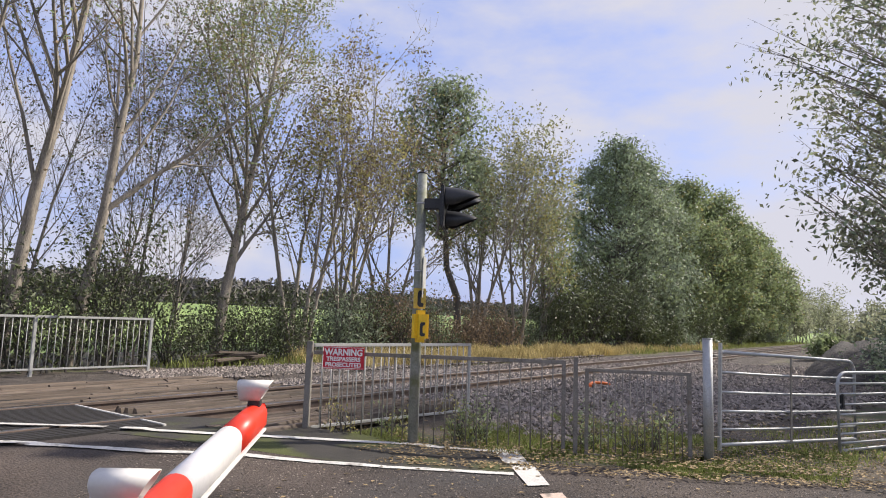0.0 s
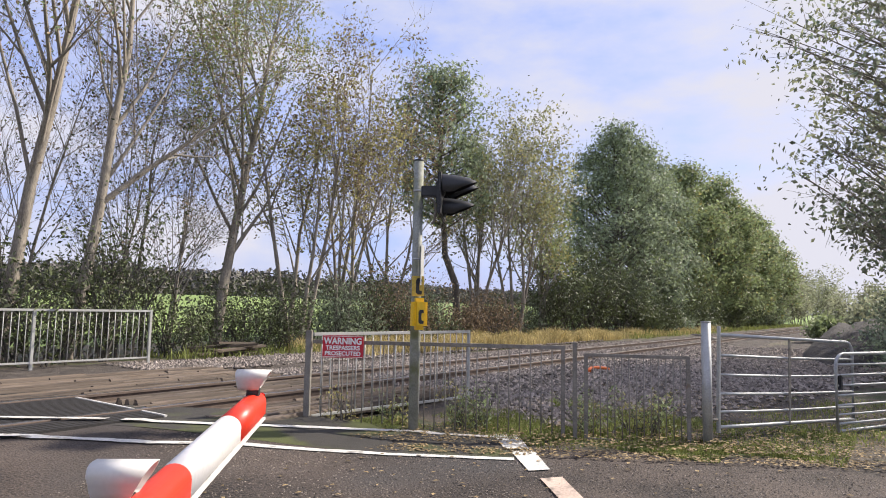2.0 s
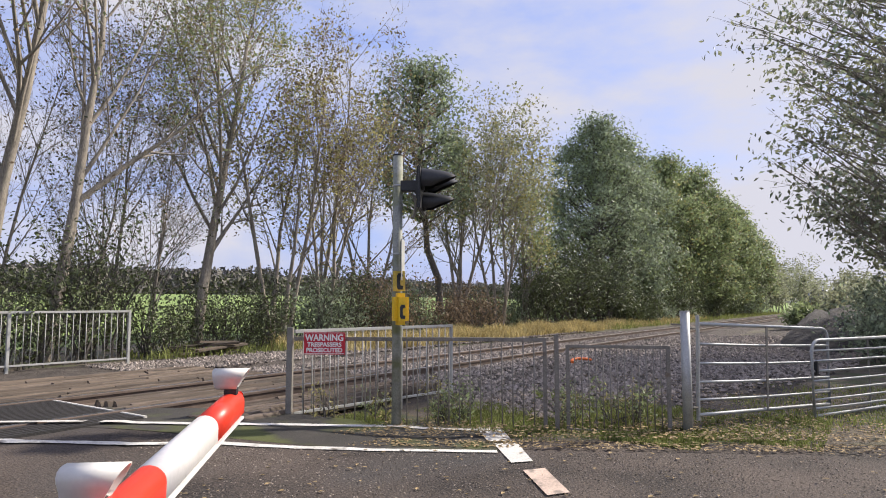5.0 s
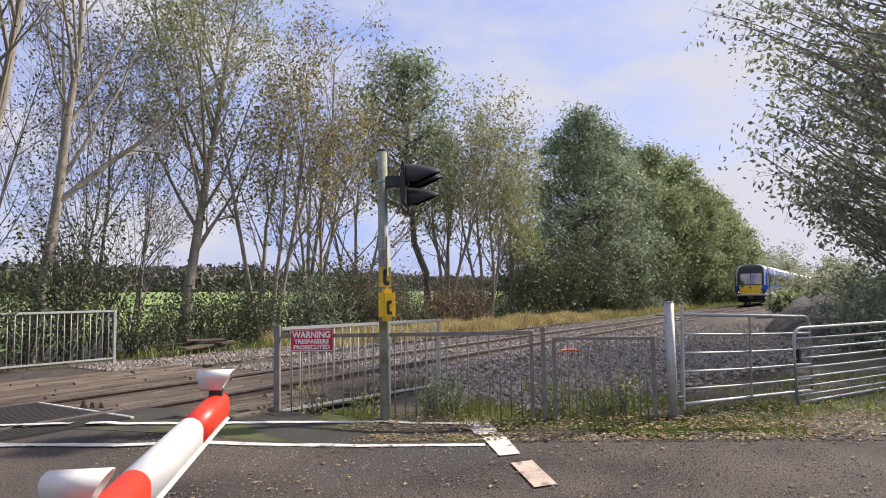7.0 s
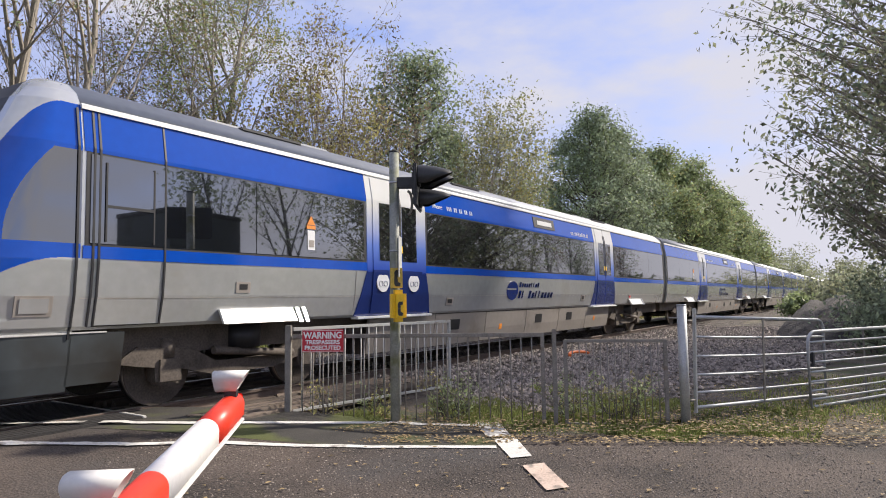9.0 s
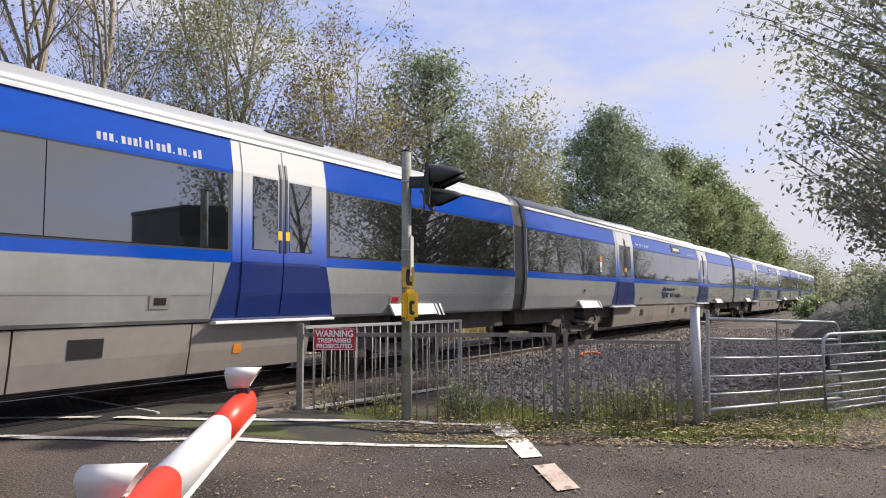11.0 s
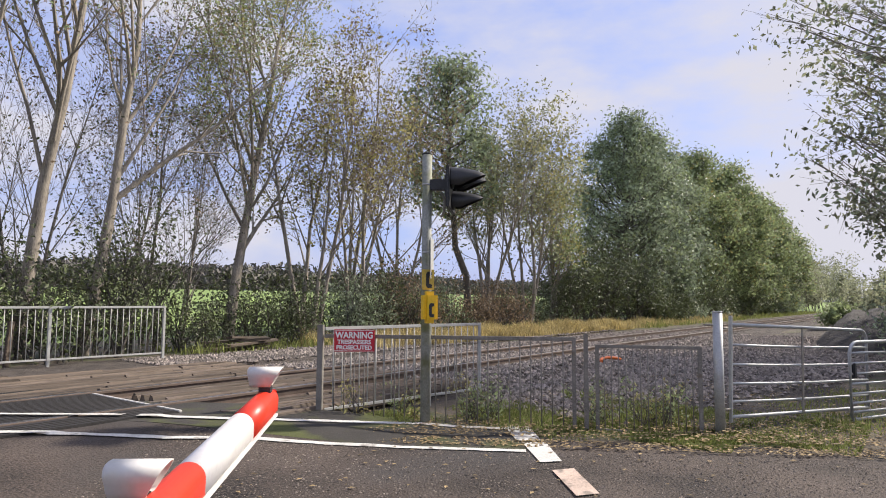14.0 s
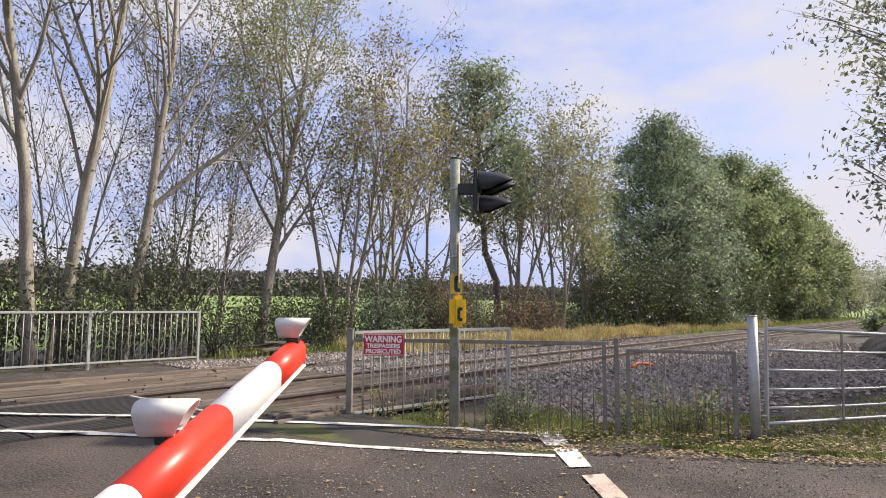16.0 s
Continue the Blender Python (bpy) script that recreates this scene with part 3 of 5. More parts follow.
def build_gates():
    field_gate((7.62, 1.72), (10.28, 0.60), 0.16, 1.18, 5, "galvanised tubular field gate, closed", uprights=(0.47,), dip=2.3)
    g = field_gate((12.2, -0.78), (9.2, 0.70), 0.02, 0.95, 8, "second galvanised tubular field gate standing ajar", uprights=(0.6,), stile=False)
    latch = part("latch", boxed((3.25, -0.04, 0.52), (3.31, 0.03, 0.70), 0.012), BLACK, g, "black chain and padlock")
    railing = empty("railing", pose(8.03, 14.2, 0.06, 0, 0, 178.0))
    tagged(railing, "pale painted steel pedestrian railing across the track", "railing")
    for i in range(4):
        x0 = i * 2.42
        part("top_rail", boxed((x0 + 0.02, -0.025, 1.16), (x0 + 2.40, 0.025, 1.21), 0.006), PALE, railing)
        part("bottom_rail", boxed((x0 + 0.02, -0.02, 0.10), (x0 + 2.40, 0.02, 0.14), 0.005), PALE, railing)
        part("post", boxed((x0 - 0.03, -0.03, -0.1), (x0 + 0.03, 0.03, 1.21), 0.006), PALE, railing)
        for k in range(17):
            part("bar", bar_mesh(0.0085, 1.03, PALE), None, railing).matrix_basis = pose(x0 + 2.42 * (k + 1) / 18, 0, 0.13)
    stake = part("stake", boxed((-0.06, -0.035, -0.1), (0.06, 0.035, 0.95), 0.01), TIMBER)
    stake.matrix_basis = pose(5.15, 15.1, 0, 0, 4, 20)
    tagged(stake, "weathered wooden stake behind the railing", "post")


def text_mesh(words, size, mat, x, z, align="CENTER", squash=1.0):
    cu = bpy.data.curves.new("lettering", "FONT")
    cu.body, cu.size, cu.align_x, cu.align_y, cu.extrude, cu.offset = words, size, align, "CENTER", 0.0015, size * 0.03
    ob = bpy.data.objects.new("lettering", cu)
    scene.collection.objects.link(ob)
    bpy.context.view_layer.update()
    me = bpy.data.meshes.new_from_object(ob.evaluated_get(bpy.context.evaluated_depsgraph_get()))
    bpy.data.objects.remove(ob)
    me.transform(pose(x, 0, z) @ Matrix.Diagonal((squash, 1, 1, 1)) @ pose(0, 0, 0, 90, 0, 0))
    me.materials.clear()
    me.materials.append(mat)
    return me


def build_sign():
    s = empty("warning_sign", pose(5.405, 5.36, 0.955, 0, 0, -60.4))
    tagged(s, "red sign with white lettering fixed to the fence", "sign")
    part("plate", boxed((-0.245, -0.012, -0.135), (0.245, 0.0, 0.125), 0.003), SIGN_RED, s)
    for words, size, z, sq in (("WARNING", 0.104, 0.056, 0.90), ("TRESPASSERS", 0.068, -0.022, 1.03), ("PROSECUTED", 0.068, -0.087, 1.03)):
        t = part("lettering", text_mesh(words, size, WHITE, 0, z, squash=sq), None, s)
        t.location = (0, -0.0145, 0)
    for i, (lo, hi) in enumerate((((-0.238, -0.014, 0.112), (0.238, -0.012, 0.117)), ((-0.238, -0.014, -0.127), (0.238, -0.012, -0.122)))):
        part("border", boxed(lo, hi), WHITE, s)


# ---- signal pole with telephone ----
def visor(p, d, up, r, ln):
    """A long peaked visor over a lamp."""
    bm = bmesh.new()
    side = d.cross(up)
    n = 15
    rings = []
    for k, (t, sh) in enumerate(((0, 1.0), (0.25, 1.02), (0.5, 1.0), (0.75, 0.92), (0.92, 0.78), (1.0, 0.66))):
        ring = []
        for i in range(n + 1):
            a = math.radians(-130 + 260 * i / n)
            reach = ln * t * (0.22 + 0.78 * (0.5 + 0.5 * math.cos(a)))
            ring.append(p + d * reach + (side * math.sin(a) + up * math.cos(a)) * r * sh)
        rings.append(ring)
    inner = [[p + (q - p) * 0.96 - up * 0.002 for q in ring] for ring in rings]
    for rs, flip in ((rings, False), (inner, True)):
        vs = [[bm.verts.new(q) for q in ring] for ring in rs]
        for a, b in zip(vs, vs[1:]):
            for i in range(n):
                f = (a[i], a[i + 1], b[i + 1], b[i])
                bm.faces.new(f[::-1] if flip else f).smooth = True
    return bm


def handset(s):
    """A telephone handset outline, s metres high."""
    pts = [(-0.10, 0.5), (0.16, 0.5), (0.2, 0.30), (0.02, 0.24), (0.0, 0.0), (0.02, -0.24), (0.2, -0.30), (0.16, -0.5), (-0.10, -0.5), (-0.2, -0.36), (-0.2, 0.36)]
    return [(x * s, z * s) for x, z in pts]


def build_signal():
    thing = empty("signal_pole", pose(5.83, 4.62, -0.06, 0, 0, -59.6))   # local x: along the road towards traffic
    tagged(thing, "mossy grey signal pole with black lamps and yellow telephone", "signal")
    part("pole", tubed((0, 0, -0.1), (0, 0, 3.22), 0.058, n=20), MOSSY, thing)
    part("pole_cap", tubed((0, 0, 3.22), (0, 0, 3.24), 0.06, n=20), BLACK, thing)
    for z in (2.86, 2.05, 1.70, 1.33):
        part("band", tubed((0, 0, z - 0.012), (0, 0, z + 0.012), 0.0605, n=20), GALV, thing)
    part("bracket", boxed((0.03, -0.05, 2.79), (0.26, 0.05, 2.92), 0.012), BLACK, thing)
    part("hinge_plate", boxed((0.22, -0.10, 2.70), (0.262, 0.10, 2.97), 0.01), BLACK, thing)
    part("backboard", boxed((0.26, -0.34, 2.54), (0.30, 0.34, 3.04), 0.015), BLACK, thing, "black backing board seen from its edge")
    part("conduit", pipe(bmesh.new(), [(0.16 + 0.05 * math.cos(k * 0.4), 0.02, 2.62 + 0.14 * math.sin(k * 0.4)) for k in range(-4, 5)], 0.016, 8), GALV_DULL, thing, "grey bent cable conduit")
    up, d = Vector((0, 0, 1)), Vector((1, 0, -0.13)).normalized()
    for y, z, r, ln in ((-0.17, 2.90, 0.132, 0.40), (0.17, 2.90, 0.132, 0.40), (0.0, 2.665, 0.118, 0.37)):
        lamp = part("lamp_housing", tubed((0.30, y, z), (0.33, y, z), r * 0.95, n=20), BLACK, thing)
        part("visor", visor(Vector((0.31, y, z)), d, up, r, ln), BLACK, lamp)
        part("lens", tubed((0.33, y, z), (0.336, y, z), r * 0.75, n=20), BLACK, lamp)
    plate = part("small_plate", boxed((0.06, -0.14, 1.74), (0.068, 0.14, 2.22), 0.003), PALE, thing, "narrow pale sign plate seen from its edge")
    tele = empty("telephone")
    tele.parent = thing
    tele.matrix_basis = pose(0.02, -0.06, 0.058, 0, 0, 28)
    bm = boxed((-0.092, -0.15, 1.17), (0.092, 0.0, 1.535), 0.045)
    part("telephone_box", bm, YELLOW, tele, "yellow telephone box with a black handset mark")
    mark = extruded(handset(0.16), "y", 0.006)
    bmesh.ops.translate(mark, verts=mark.verts, vec=(0.0, -0.155, 1.32))
    part("handset_mark", mark, BLACK, tele)
    part("telephone_plate", boxed((-0.075, -0.03, 1.555), (0.075, -0.015, 1.79), 0.004), YELLOW_DULL, tele, "faded yellow telephone plate")
    mark = extruded(handset(0.19), "y", 0.005)
    bmesh.ops.translate(mark, verts=mark.verts, vec=(0.01, -0.0355, 1.67))
    part("handset_mark", mark, BLACK, tele)


# ---- barrier ----
BOOM_TIP, BOOM_DIR = Vector((1.955, 2.525, 0.945)), Vector((0.768, 0.636, 0.076)).normalized()
BOOM_LEN = 3.7
BOOM_PIVOT = BOOM_TIP - BOOM_DIR * BOOM_LEN


def hood_bm(w, h, ln):
    """A lamp hood: a flattened tube along y, its mouth cut on the slant."""
    bm = bmesh.new()
    n = 20
    rings = []
    for wall in (1.0, 0.92):
        for end in (0, 1):
            ring = []
            for i in range(n):
                a = i * math.tau / n
                cx, cz = math.cos(a), math.sin(a)
                x = math.copysign(abs(cx) ** 0.75, cx) * w / 2 * wall * (1.0 if cz > 0 else 0.86)
                z = math.copysign(abs(cz) ** 0.75, cz) * h / 2 * wall
                y = (ln * (0.60 + 0.40 * (z / h + 0.5)) if end else 0.0 - 0.10 * ln * (z / h + 0.5))
                ring.append(bm.verts.new((x, y, z)))
            rings.append(ring)
    o0, o1, i0, i1 = rings
    for i in range(n):
        j = (i + 1) % n
        for f in ((o0[i], o0[j], o1[j], o1[i]), (i1[i], i1[j], i0[j], i0[i]), (o1[i], o1[j], i1[j], i1[i])):
            bm.faces.new(f).smooth = True
    bm.faces.new(o0[::-1]), bm.faces.new(i0)
    bmesh.ops.recalc_face_normals(bm, faces=bm.faces)
    return bm


def boom_pose(lift):
    x = BOOM_DIR
    y = Vector((0, 0, 1)).cross(x).normalized()
    m = Matrix((x, y, x.cross(y))).transposed().to_4x4()
    return Matrix.Translation(BOOM_PIVOT) @ m @ pose(0, 0, 0, 0, -lift, 0)


def build_boom():
    boom = empty("barrier_boom", boom_pose(0))
    tagged(boom, "red and white striped crossing barrier boom with lamp hoods", "barrier")
    outline = [(-0.051, -0.050), (-0.034, -0.058), (0.034, -0.058), (0.051, -0.050)] + [(0.053 * math.cos(a), 0.004 + 0.051 * math.sin(a)) for a in [radians(k * 15) for k in range(0, 13)]]
    cuts, white = [BOOM_LEN, BOOM_LEN - 0.47], True
    mats = [BOOM_RED]
    while cuts[-1] > 0.1:
        cuts.append(max(0.05, cuts[-1] - 0.60))
        mats.append(BOOM_WHITE if white else BOOM_RED)
        white = not white
    for b, a, m in zip(cuts, cuts[1:], mats):
        bm = extruded(outline, "x", b - a)
        bmesh.ops.translate(bm, verts=bm.verts, vec=(a, 0, 0))
        for f in bm.faces:
            f.smooth = len(f.verts) == 4
        part("stripe", bm, m, boom)
    part("end_cap", boxed((BOOM_LEN, -0.044, -0.052), (BOOM_LEN + 0.012, 0.044, 0.048), 0.006), BOOM_RED, boom)
    bm = boxed((0.05, -0.056, -0.072), (BOOM_LEN - 0.02, 0.012, -0.060), 0.002)
    part("lower_rail", bm, BOOM_WHITE, boom)
    for x, y, z, w, h, ln in ((BOOM_LEN - 0.05, 0.0, 0.118, 0.10, 0.095, 0.145), (BOOM_LEN - 1.33, 0.045, 0.094, 0.105, 0.10, 0.148)):
        lamp = empty("boom_lamp")
        lamp.parent = boom
        lamp.matrix_basis = pose(x, y, 0)
        part("bracket", boxed((-0.025, -0.03, 0.025), (0.025, 0.025, z - h * 0.40), 0.003), BLACK, lamp)
        hb = hood_bm(w, h, ln)
        bmesh.ops.transform(hb, matrix=pose(0, ln * 0.42, z, 0, 0, 180), verts=hb.verts)
        part("hood", hb, HOOD, lamp, "cream plastic lamp hood")
        part("lens", tubed((0, ln * 0.1, z), (0, ln * 0.1 + 0.006, z), h * 0.36, n=16), BOOM_RED, lamp)
    return boom
# ---- trees and plants ----
def tubes(segs, sides=5):
    """Tapered limbs from rows of (p, q, r, r2) as one list of verts and faces."""
    verts, faces = [], []
    for p, q, r, r2 in segs:
        d = (q - p).normalized()
        a = d.orthogonal().normalized()
        b = d.cross(a)
        n = sides if r > 0.03 else 3
        k = len(verts)
        for c, rad in ((p, r), (q, r2)):
            for i in range(n):
                t = i * math.tau / n
                verts.append(c + (a * math.cos(t) + b * math.sin(t)) * rad)
        for i in range(n):
            j = (i + 1) % n
            faces.append((k + i, k + j, k + n + j, k + n + i))
    return verts, faces


TILT = [22, 40]        # how far the main limbs lean from the stem


def limb(rng, segs, tips, p, d, ln, r, level, kids, up, wild, start=0.25):
    """One limb of several bent pieces, with smaller limbs along it."""
    n = 6 if level == 0 else (4 if level < 3 else 3)
    pts = [p]
    for i in range(n):
        d = (d + Vector((rng.gauss(0, wild), rng.gauss(0, wild), rng.gauss(0, wild * 0.6) + up))).normalized()
        p = p + d * ln / n
        pts.append(p)
    rads = [r * (1 - 0.82 * i / n) for i in range(n + 1)]
    for i in range(n):
        segs.append((pts[i], pts[i + 1], rads[i], rads[i + 1]))
    if level >= len(kids):
        tips.append((pts[-1], d))
        tips.append((pts[-2], d))
        return
    count = kids[level]
    for k in range(count):
        t = start + (1 - start) * (k + rng.random()) / count
        i = min(n - 1, int(t * n))
        q = pts[i].lerp(pts[i + 1], t * n - i)
        turn = rng.uniform(0, math.tau)
        tilt = radians(rng.uniform(*TILT) if level == 0 else rng.uniform(28, 55))
        axis = (pts[i + 1] - pts[i]).normalized()
        a = axis.orthogonal().normalized()
        side = a * math.cos(turn) + axis.cross(a) * math.sin(turn)
        nd = axis * math.cos(tilt) + side * math.sin(tilt)
        limb(rng, segs, tips, q, nd, ln * rng.uniform(0.36, 0.56) * (1.1 - 0.45 * t), max(0.006, rads[i] * rng.uniform(0.4, 0.6)), level + 1, kids, up * 0.8 + 0.045, wild * 1.15, 0.2)
    tips.append((pts[-1], d))


def leaf_cloud(rng, tips, count, spread, size, down=0.0):
    """Small folded leaves round the tips of the twigs."""
    k = rng.integers(0, len(tips), count)
    base = np.array([tips[i][0] for i in range(len(tips))])[k] + rng.normal(0, spread, (count, 3)) * np.array([1, 1, 0.8])
    base[:, 2] -= down * rng.random(count)
    a = rng.normal(0, 1, (count, 3))
    a /= np.linalg.norm(a, axis=1, keepdims=True)
    b = np.cross(a, rng.normal(0, 1, (count, 3)))
    b /= np.linalg.norm(b, axis=1, keepdims=True)
    s = (size * rng.uniform(0.6, 1.4, count))[:, None]
    n = np.cross(a, b) * s * 0.18
    v = np.stack([base - a * s, base + b * s * 0.5 + n, base + a * s, base - b * s * 0.5 + n], 1).reshape(-1, 3)
    f = (np.array([(0, 1, 2), (0, 2, 3)])[None] + 4 * np.arange(count)[:, None, None]).reshape(-1, 3)
    return v.tolist(), f.tolist()


def tree(x, y, z, h, seed, label, leaf=None, leaves=4000, spread=0.35, size=0.055, kids=(13, 6, 4), lean=(0, 0), stems=1, bark=None, r=None, wild=0.11, start=0.25, extra=None, width=1.0, name="tree", tilt=(22, 40)):
    TILT[:] = tilt
    rng = random.Random(seed)
    thing = empty(name, pose(x, y, z))
    tagged(thing, label, "tree")
    segs, tips = [], []
    for i in range(stems):
        a = rng.uniform(0, math.tau)
        out = 0.0 if stems == 1 else 0.16
        d = Vector((lean[0] + out * math.cos(a), lean[1] + out * math.sin(a), 1)).normalized()
        hh = h * (1 if i == 0 else rng.uniform(0.72, 0.97))
        p = Vector((0.12 * i * math.cos(a), 0.12 * i * math.sin(a), -0.15))
        limb(rng, segs, tips, p, d, hh, (r or 0.013 * h) / (1 + 0.25 * (stems - 1)), 0, kids, 0.03, wild * 0.55, start)
    if width != 1.0:
        tips = [(Vector((p.x * width, p.y * width, p.z)), d) for p, d in tips]
        segs = [(Vector((p.x * width, p.y * width, p.z)), Vector((q.x * width, q.y * width, q.z)), a, b) for p, q, a, b in segs]
    v, f = tubes(segs)
    part("trunk", mesh_of("trunk", v, f, bark or BARK, smooth=True), None, thing)
    g = np.random.default_rng(seed)
    if leaf and leaves:
        v, f = leaf_cloud(g, tips, leaves, spread, size)
        part("crown", mesh_of("crown", v, f, leaf), None, thing)
    if extra:
        m, count = extra
        v, f = leaf_cloud(g, tips, count, spread * 0.8, size)
        part("crown", mesh_of("crown", v, f, m), None, thing)
    return thing


def leafy_tree(x, y, h, w, seed, label, leaf, clumps=170, per=150, size=0.12, base=0.1, bark=None, extra=None, loose=0.55, peak=0.9):
    """A full crown of leaf clumps, each carried by its own limb; leaves face outwards and to the light."""
    rng, g = random.Random(seed), np.random.default_rng(seed)
    thing = empty("tree", pose(x, y, -0.1))
    tagged(thing, label, "tree")
    segs, stem = [], [Vector((0, 0, 0))]
    n = 9
    for i in range(n):
        stem.append(stem[-1] + Vector((rng.gauss(0, 0.012 * h), rng.gauss(0, 0.012 * h), 0.93 * h / n)))
        segs.append((stem[-2], stem[-1], 0.016 * h * (1 - 0.09 * i), 0.016 * h * (1 - 0.09 * (i + 1))))

    def at(z):
        k = min(n - 1, max(0, int(z / (0.93 * h) * n)))
        return stem[k].lerp(stem[k + 1], min(1.0, max(0.0, z / (0.93 * h) * n - k)))

    centres, sizes = [], []
    for i in range(clumps):
        u = (i + rng.random()) / clumps
        f = base + (1 - base) * u
        wide = math.sin(math.pi * min(0.985, u * 0.93 + 0.06) ** peak) ** 0.48
        a = rng.uniform(0, math.tau)
        lobe = 0.82 + 0.42 * noise.noise((2.2 * math.cos(a), 2.2 * math.sin(a), f * 5.0 + seed))
        rad = 0.5 * w * wide * lobe * math.sqrt(rng.uniform(0.18, 1.0))
        p = at(f * h) + Vector((math.cos(a) * rad, math.sin(a) * rad, 0))
        p.z = f * h + rng.gauss(0, 0.02 * h)
        q = at(max(0.04 * h, p.z - rad * rng.uniform(0.45, 0.9)))
        mid = q.lerp(p, 0.5) + Vector((0, 0, -0.06 * rad))
        t = 0.012 + 0.0035 * h * rng.uniform(0.5, 1.0)
        segs += [(q, mid, t, t * 0.65), (mid, p, t * 0.65, t * 0.25)]
        for j in range(5):
            e = p + Vector((rng.gauss(0, 1), rng.gauss(0, 1), rng.gauss(0.2, 0.8))) * 0.05 * w
            segs.append((mid.lerp(p, rng.uniform(0.4, 0.95)), e, min(0.012, t * 0.3), 0.003))
        centres.append(p), sizes.append((0.055 * w + 0.16) * rng.uniform(0.7, 1.35))
    v, f = tubes(segs)
    part("trunk", mesh_of("trunk", v, f, bark or BARK_DARK, smooth=True), None, thing)
    c, cs = np.array([tuple(p) for p in centres]), np.array(sizes)
    for m, count in ([(leaf, per)] + ([extra] if extra else [])):
        k = np.repeat(np.arange(clumps), count)
        tot = len(k)
        d = g.normal(0, 1, (tot, 3)) * np.array([1, 1, 0.75])
        pos = c[k] + d * (cs[k] * loose * 1.3)[:, None]
        out = d / np.linalg.norm(d, axis=1, keepdims=True) + np.array([0, 0, 0.45]) + g.normal(0, 0.55, (tot, 3))
        nrm = out / np.linalg.norm(out, axis=1, keepdims=True)
        a = np.cross(nrm, g.normal(0, 1, (tot, 3)))
        a /= np.linalg.norm(a, axis=1, keepdims=True)
        b = np.cross(nrm, a)
        s = (size * g.uniform(0.6, 1.4, tot))[:, None]
        vv = np.stack([pos - a * s, pos + b * s * 0.5 + nrm * s * 0.15, pos + a * s, pos - b * s * 0.5 + nrm * s * 0.15], 1).reshape(-1, 3)
        ff = (np.array([(0, 1, 2), (0, 2, 3)])[None] + 4 * np.arange(tot)[:, None, None]).reshape(-1, 3)
        part("crown", mesh_of("crown", vv.tolist(), ff.tolist(), m), None, thing)
    return thing


def bush(x, y, z, w, d, h, seed, leaf, label, leaves=3500, size=0.06, stems=14, kids=(6, 4)):
    TILT[:] = (22, 40)
    rng = random.Random(seed)
    thing = empty("bush", pose(x, y, z))
    tagged(thing, label, "bush")
    segs, tips = [], []
    for i in range(stems):
        px, py = rng.uniform(-w, w) / 2, rng.uniform(-d, d) / 2
        hh = h * rng.uniform(0.45, 1.0)
        limb(rng, segs, tips, Vector((px, py, -0.1)), Vector((rng.gauss(0, 0.22), rng.gauss(0, 0.22), 1)).normalized(), hh, 0.02 + 0.004 * h, 0, kids, 0.0, 0.14, 0.08)
    v, f = tubes(segs, 4)
    part("branchwork", mesh_of("branchwork", v, f, BARK_DARK), None, thing)
    g = np.random.default_rng(seed)
    v, f = leaf_cloud(g, tips, leaves, 0.22 + 0.03 * h, size, down=0.25)
    part("foliage", mesh_of("foliage", v, f, leaf), None, thing)
    return thing


def grass(name, spots, count, hmin, hmax, mat, label, seed, blade=0.008):
    """Blades of grass over stretches of ground, too many to count."""
    g = np.random.default_rng(seed)
    total = sum(s[4] for s in spots)
    xs, ys, zs = [], [], []
    for x0, x1, y0, y1, share, z in spots:
        n = int(count * share / total)
        u = g.random(n)
        xs.append(x0 + (x1 - x0) * u), ys.append(g.uniform(y0, y1, n)), zs.append(np.full(n, z))
    x, y, z = np.concatenate(xs), np.concatenate(ys), np.concatenate(zs)
    clump = np.array([noise.noise((a * 0.9, b * 0.9, seed)) for a, b in zip(x, y)])
    keep = clump > g.uniform(-0.55, 0.25, len(x))
    x, y, z, clump = x[keep], y[keep], z[keep], clump[keep]
    n = len(x)
    h = g.uniform(hmin, hmax, n) * (0.7 + clump)
    a = g.uniform(0, math.tau, n)
    w = blade * g.uniform(0.7, 1.6, n)
    lx, ly = g.normal(0, 0.35, n) * h, g.normal(0, 0.35, n) * h
    p = np.stack([x, y, z], 1)
    off = np.stack([np.cos(a) * w, np.sin(a) * w, 0 * w], 1)
    mid = p + np.stack([lx * 0.35, ly * 0.35, h * 0.6], 1)
    tip = p + np.stack([lx, ly, h], 1)
    v = np.stack([p - off, p + off, mid + off * 0.7, mid - off * 0.7, tip], 1).reshape(-1, 3)
    k = 5 * np.arange(n)[:, None]
    f4, f3 = (np.array([[0, 1, 2, 3]]) + k).tolist(), (np.array([[3, 2, 4]]) + k).tolist()
    tagged(new(name, mesh_of(name, v.tolist(), f4 + f3, mat)), label, "grass", kind="stuff")


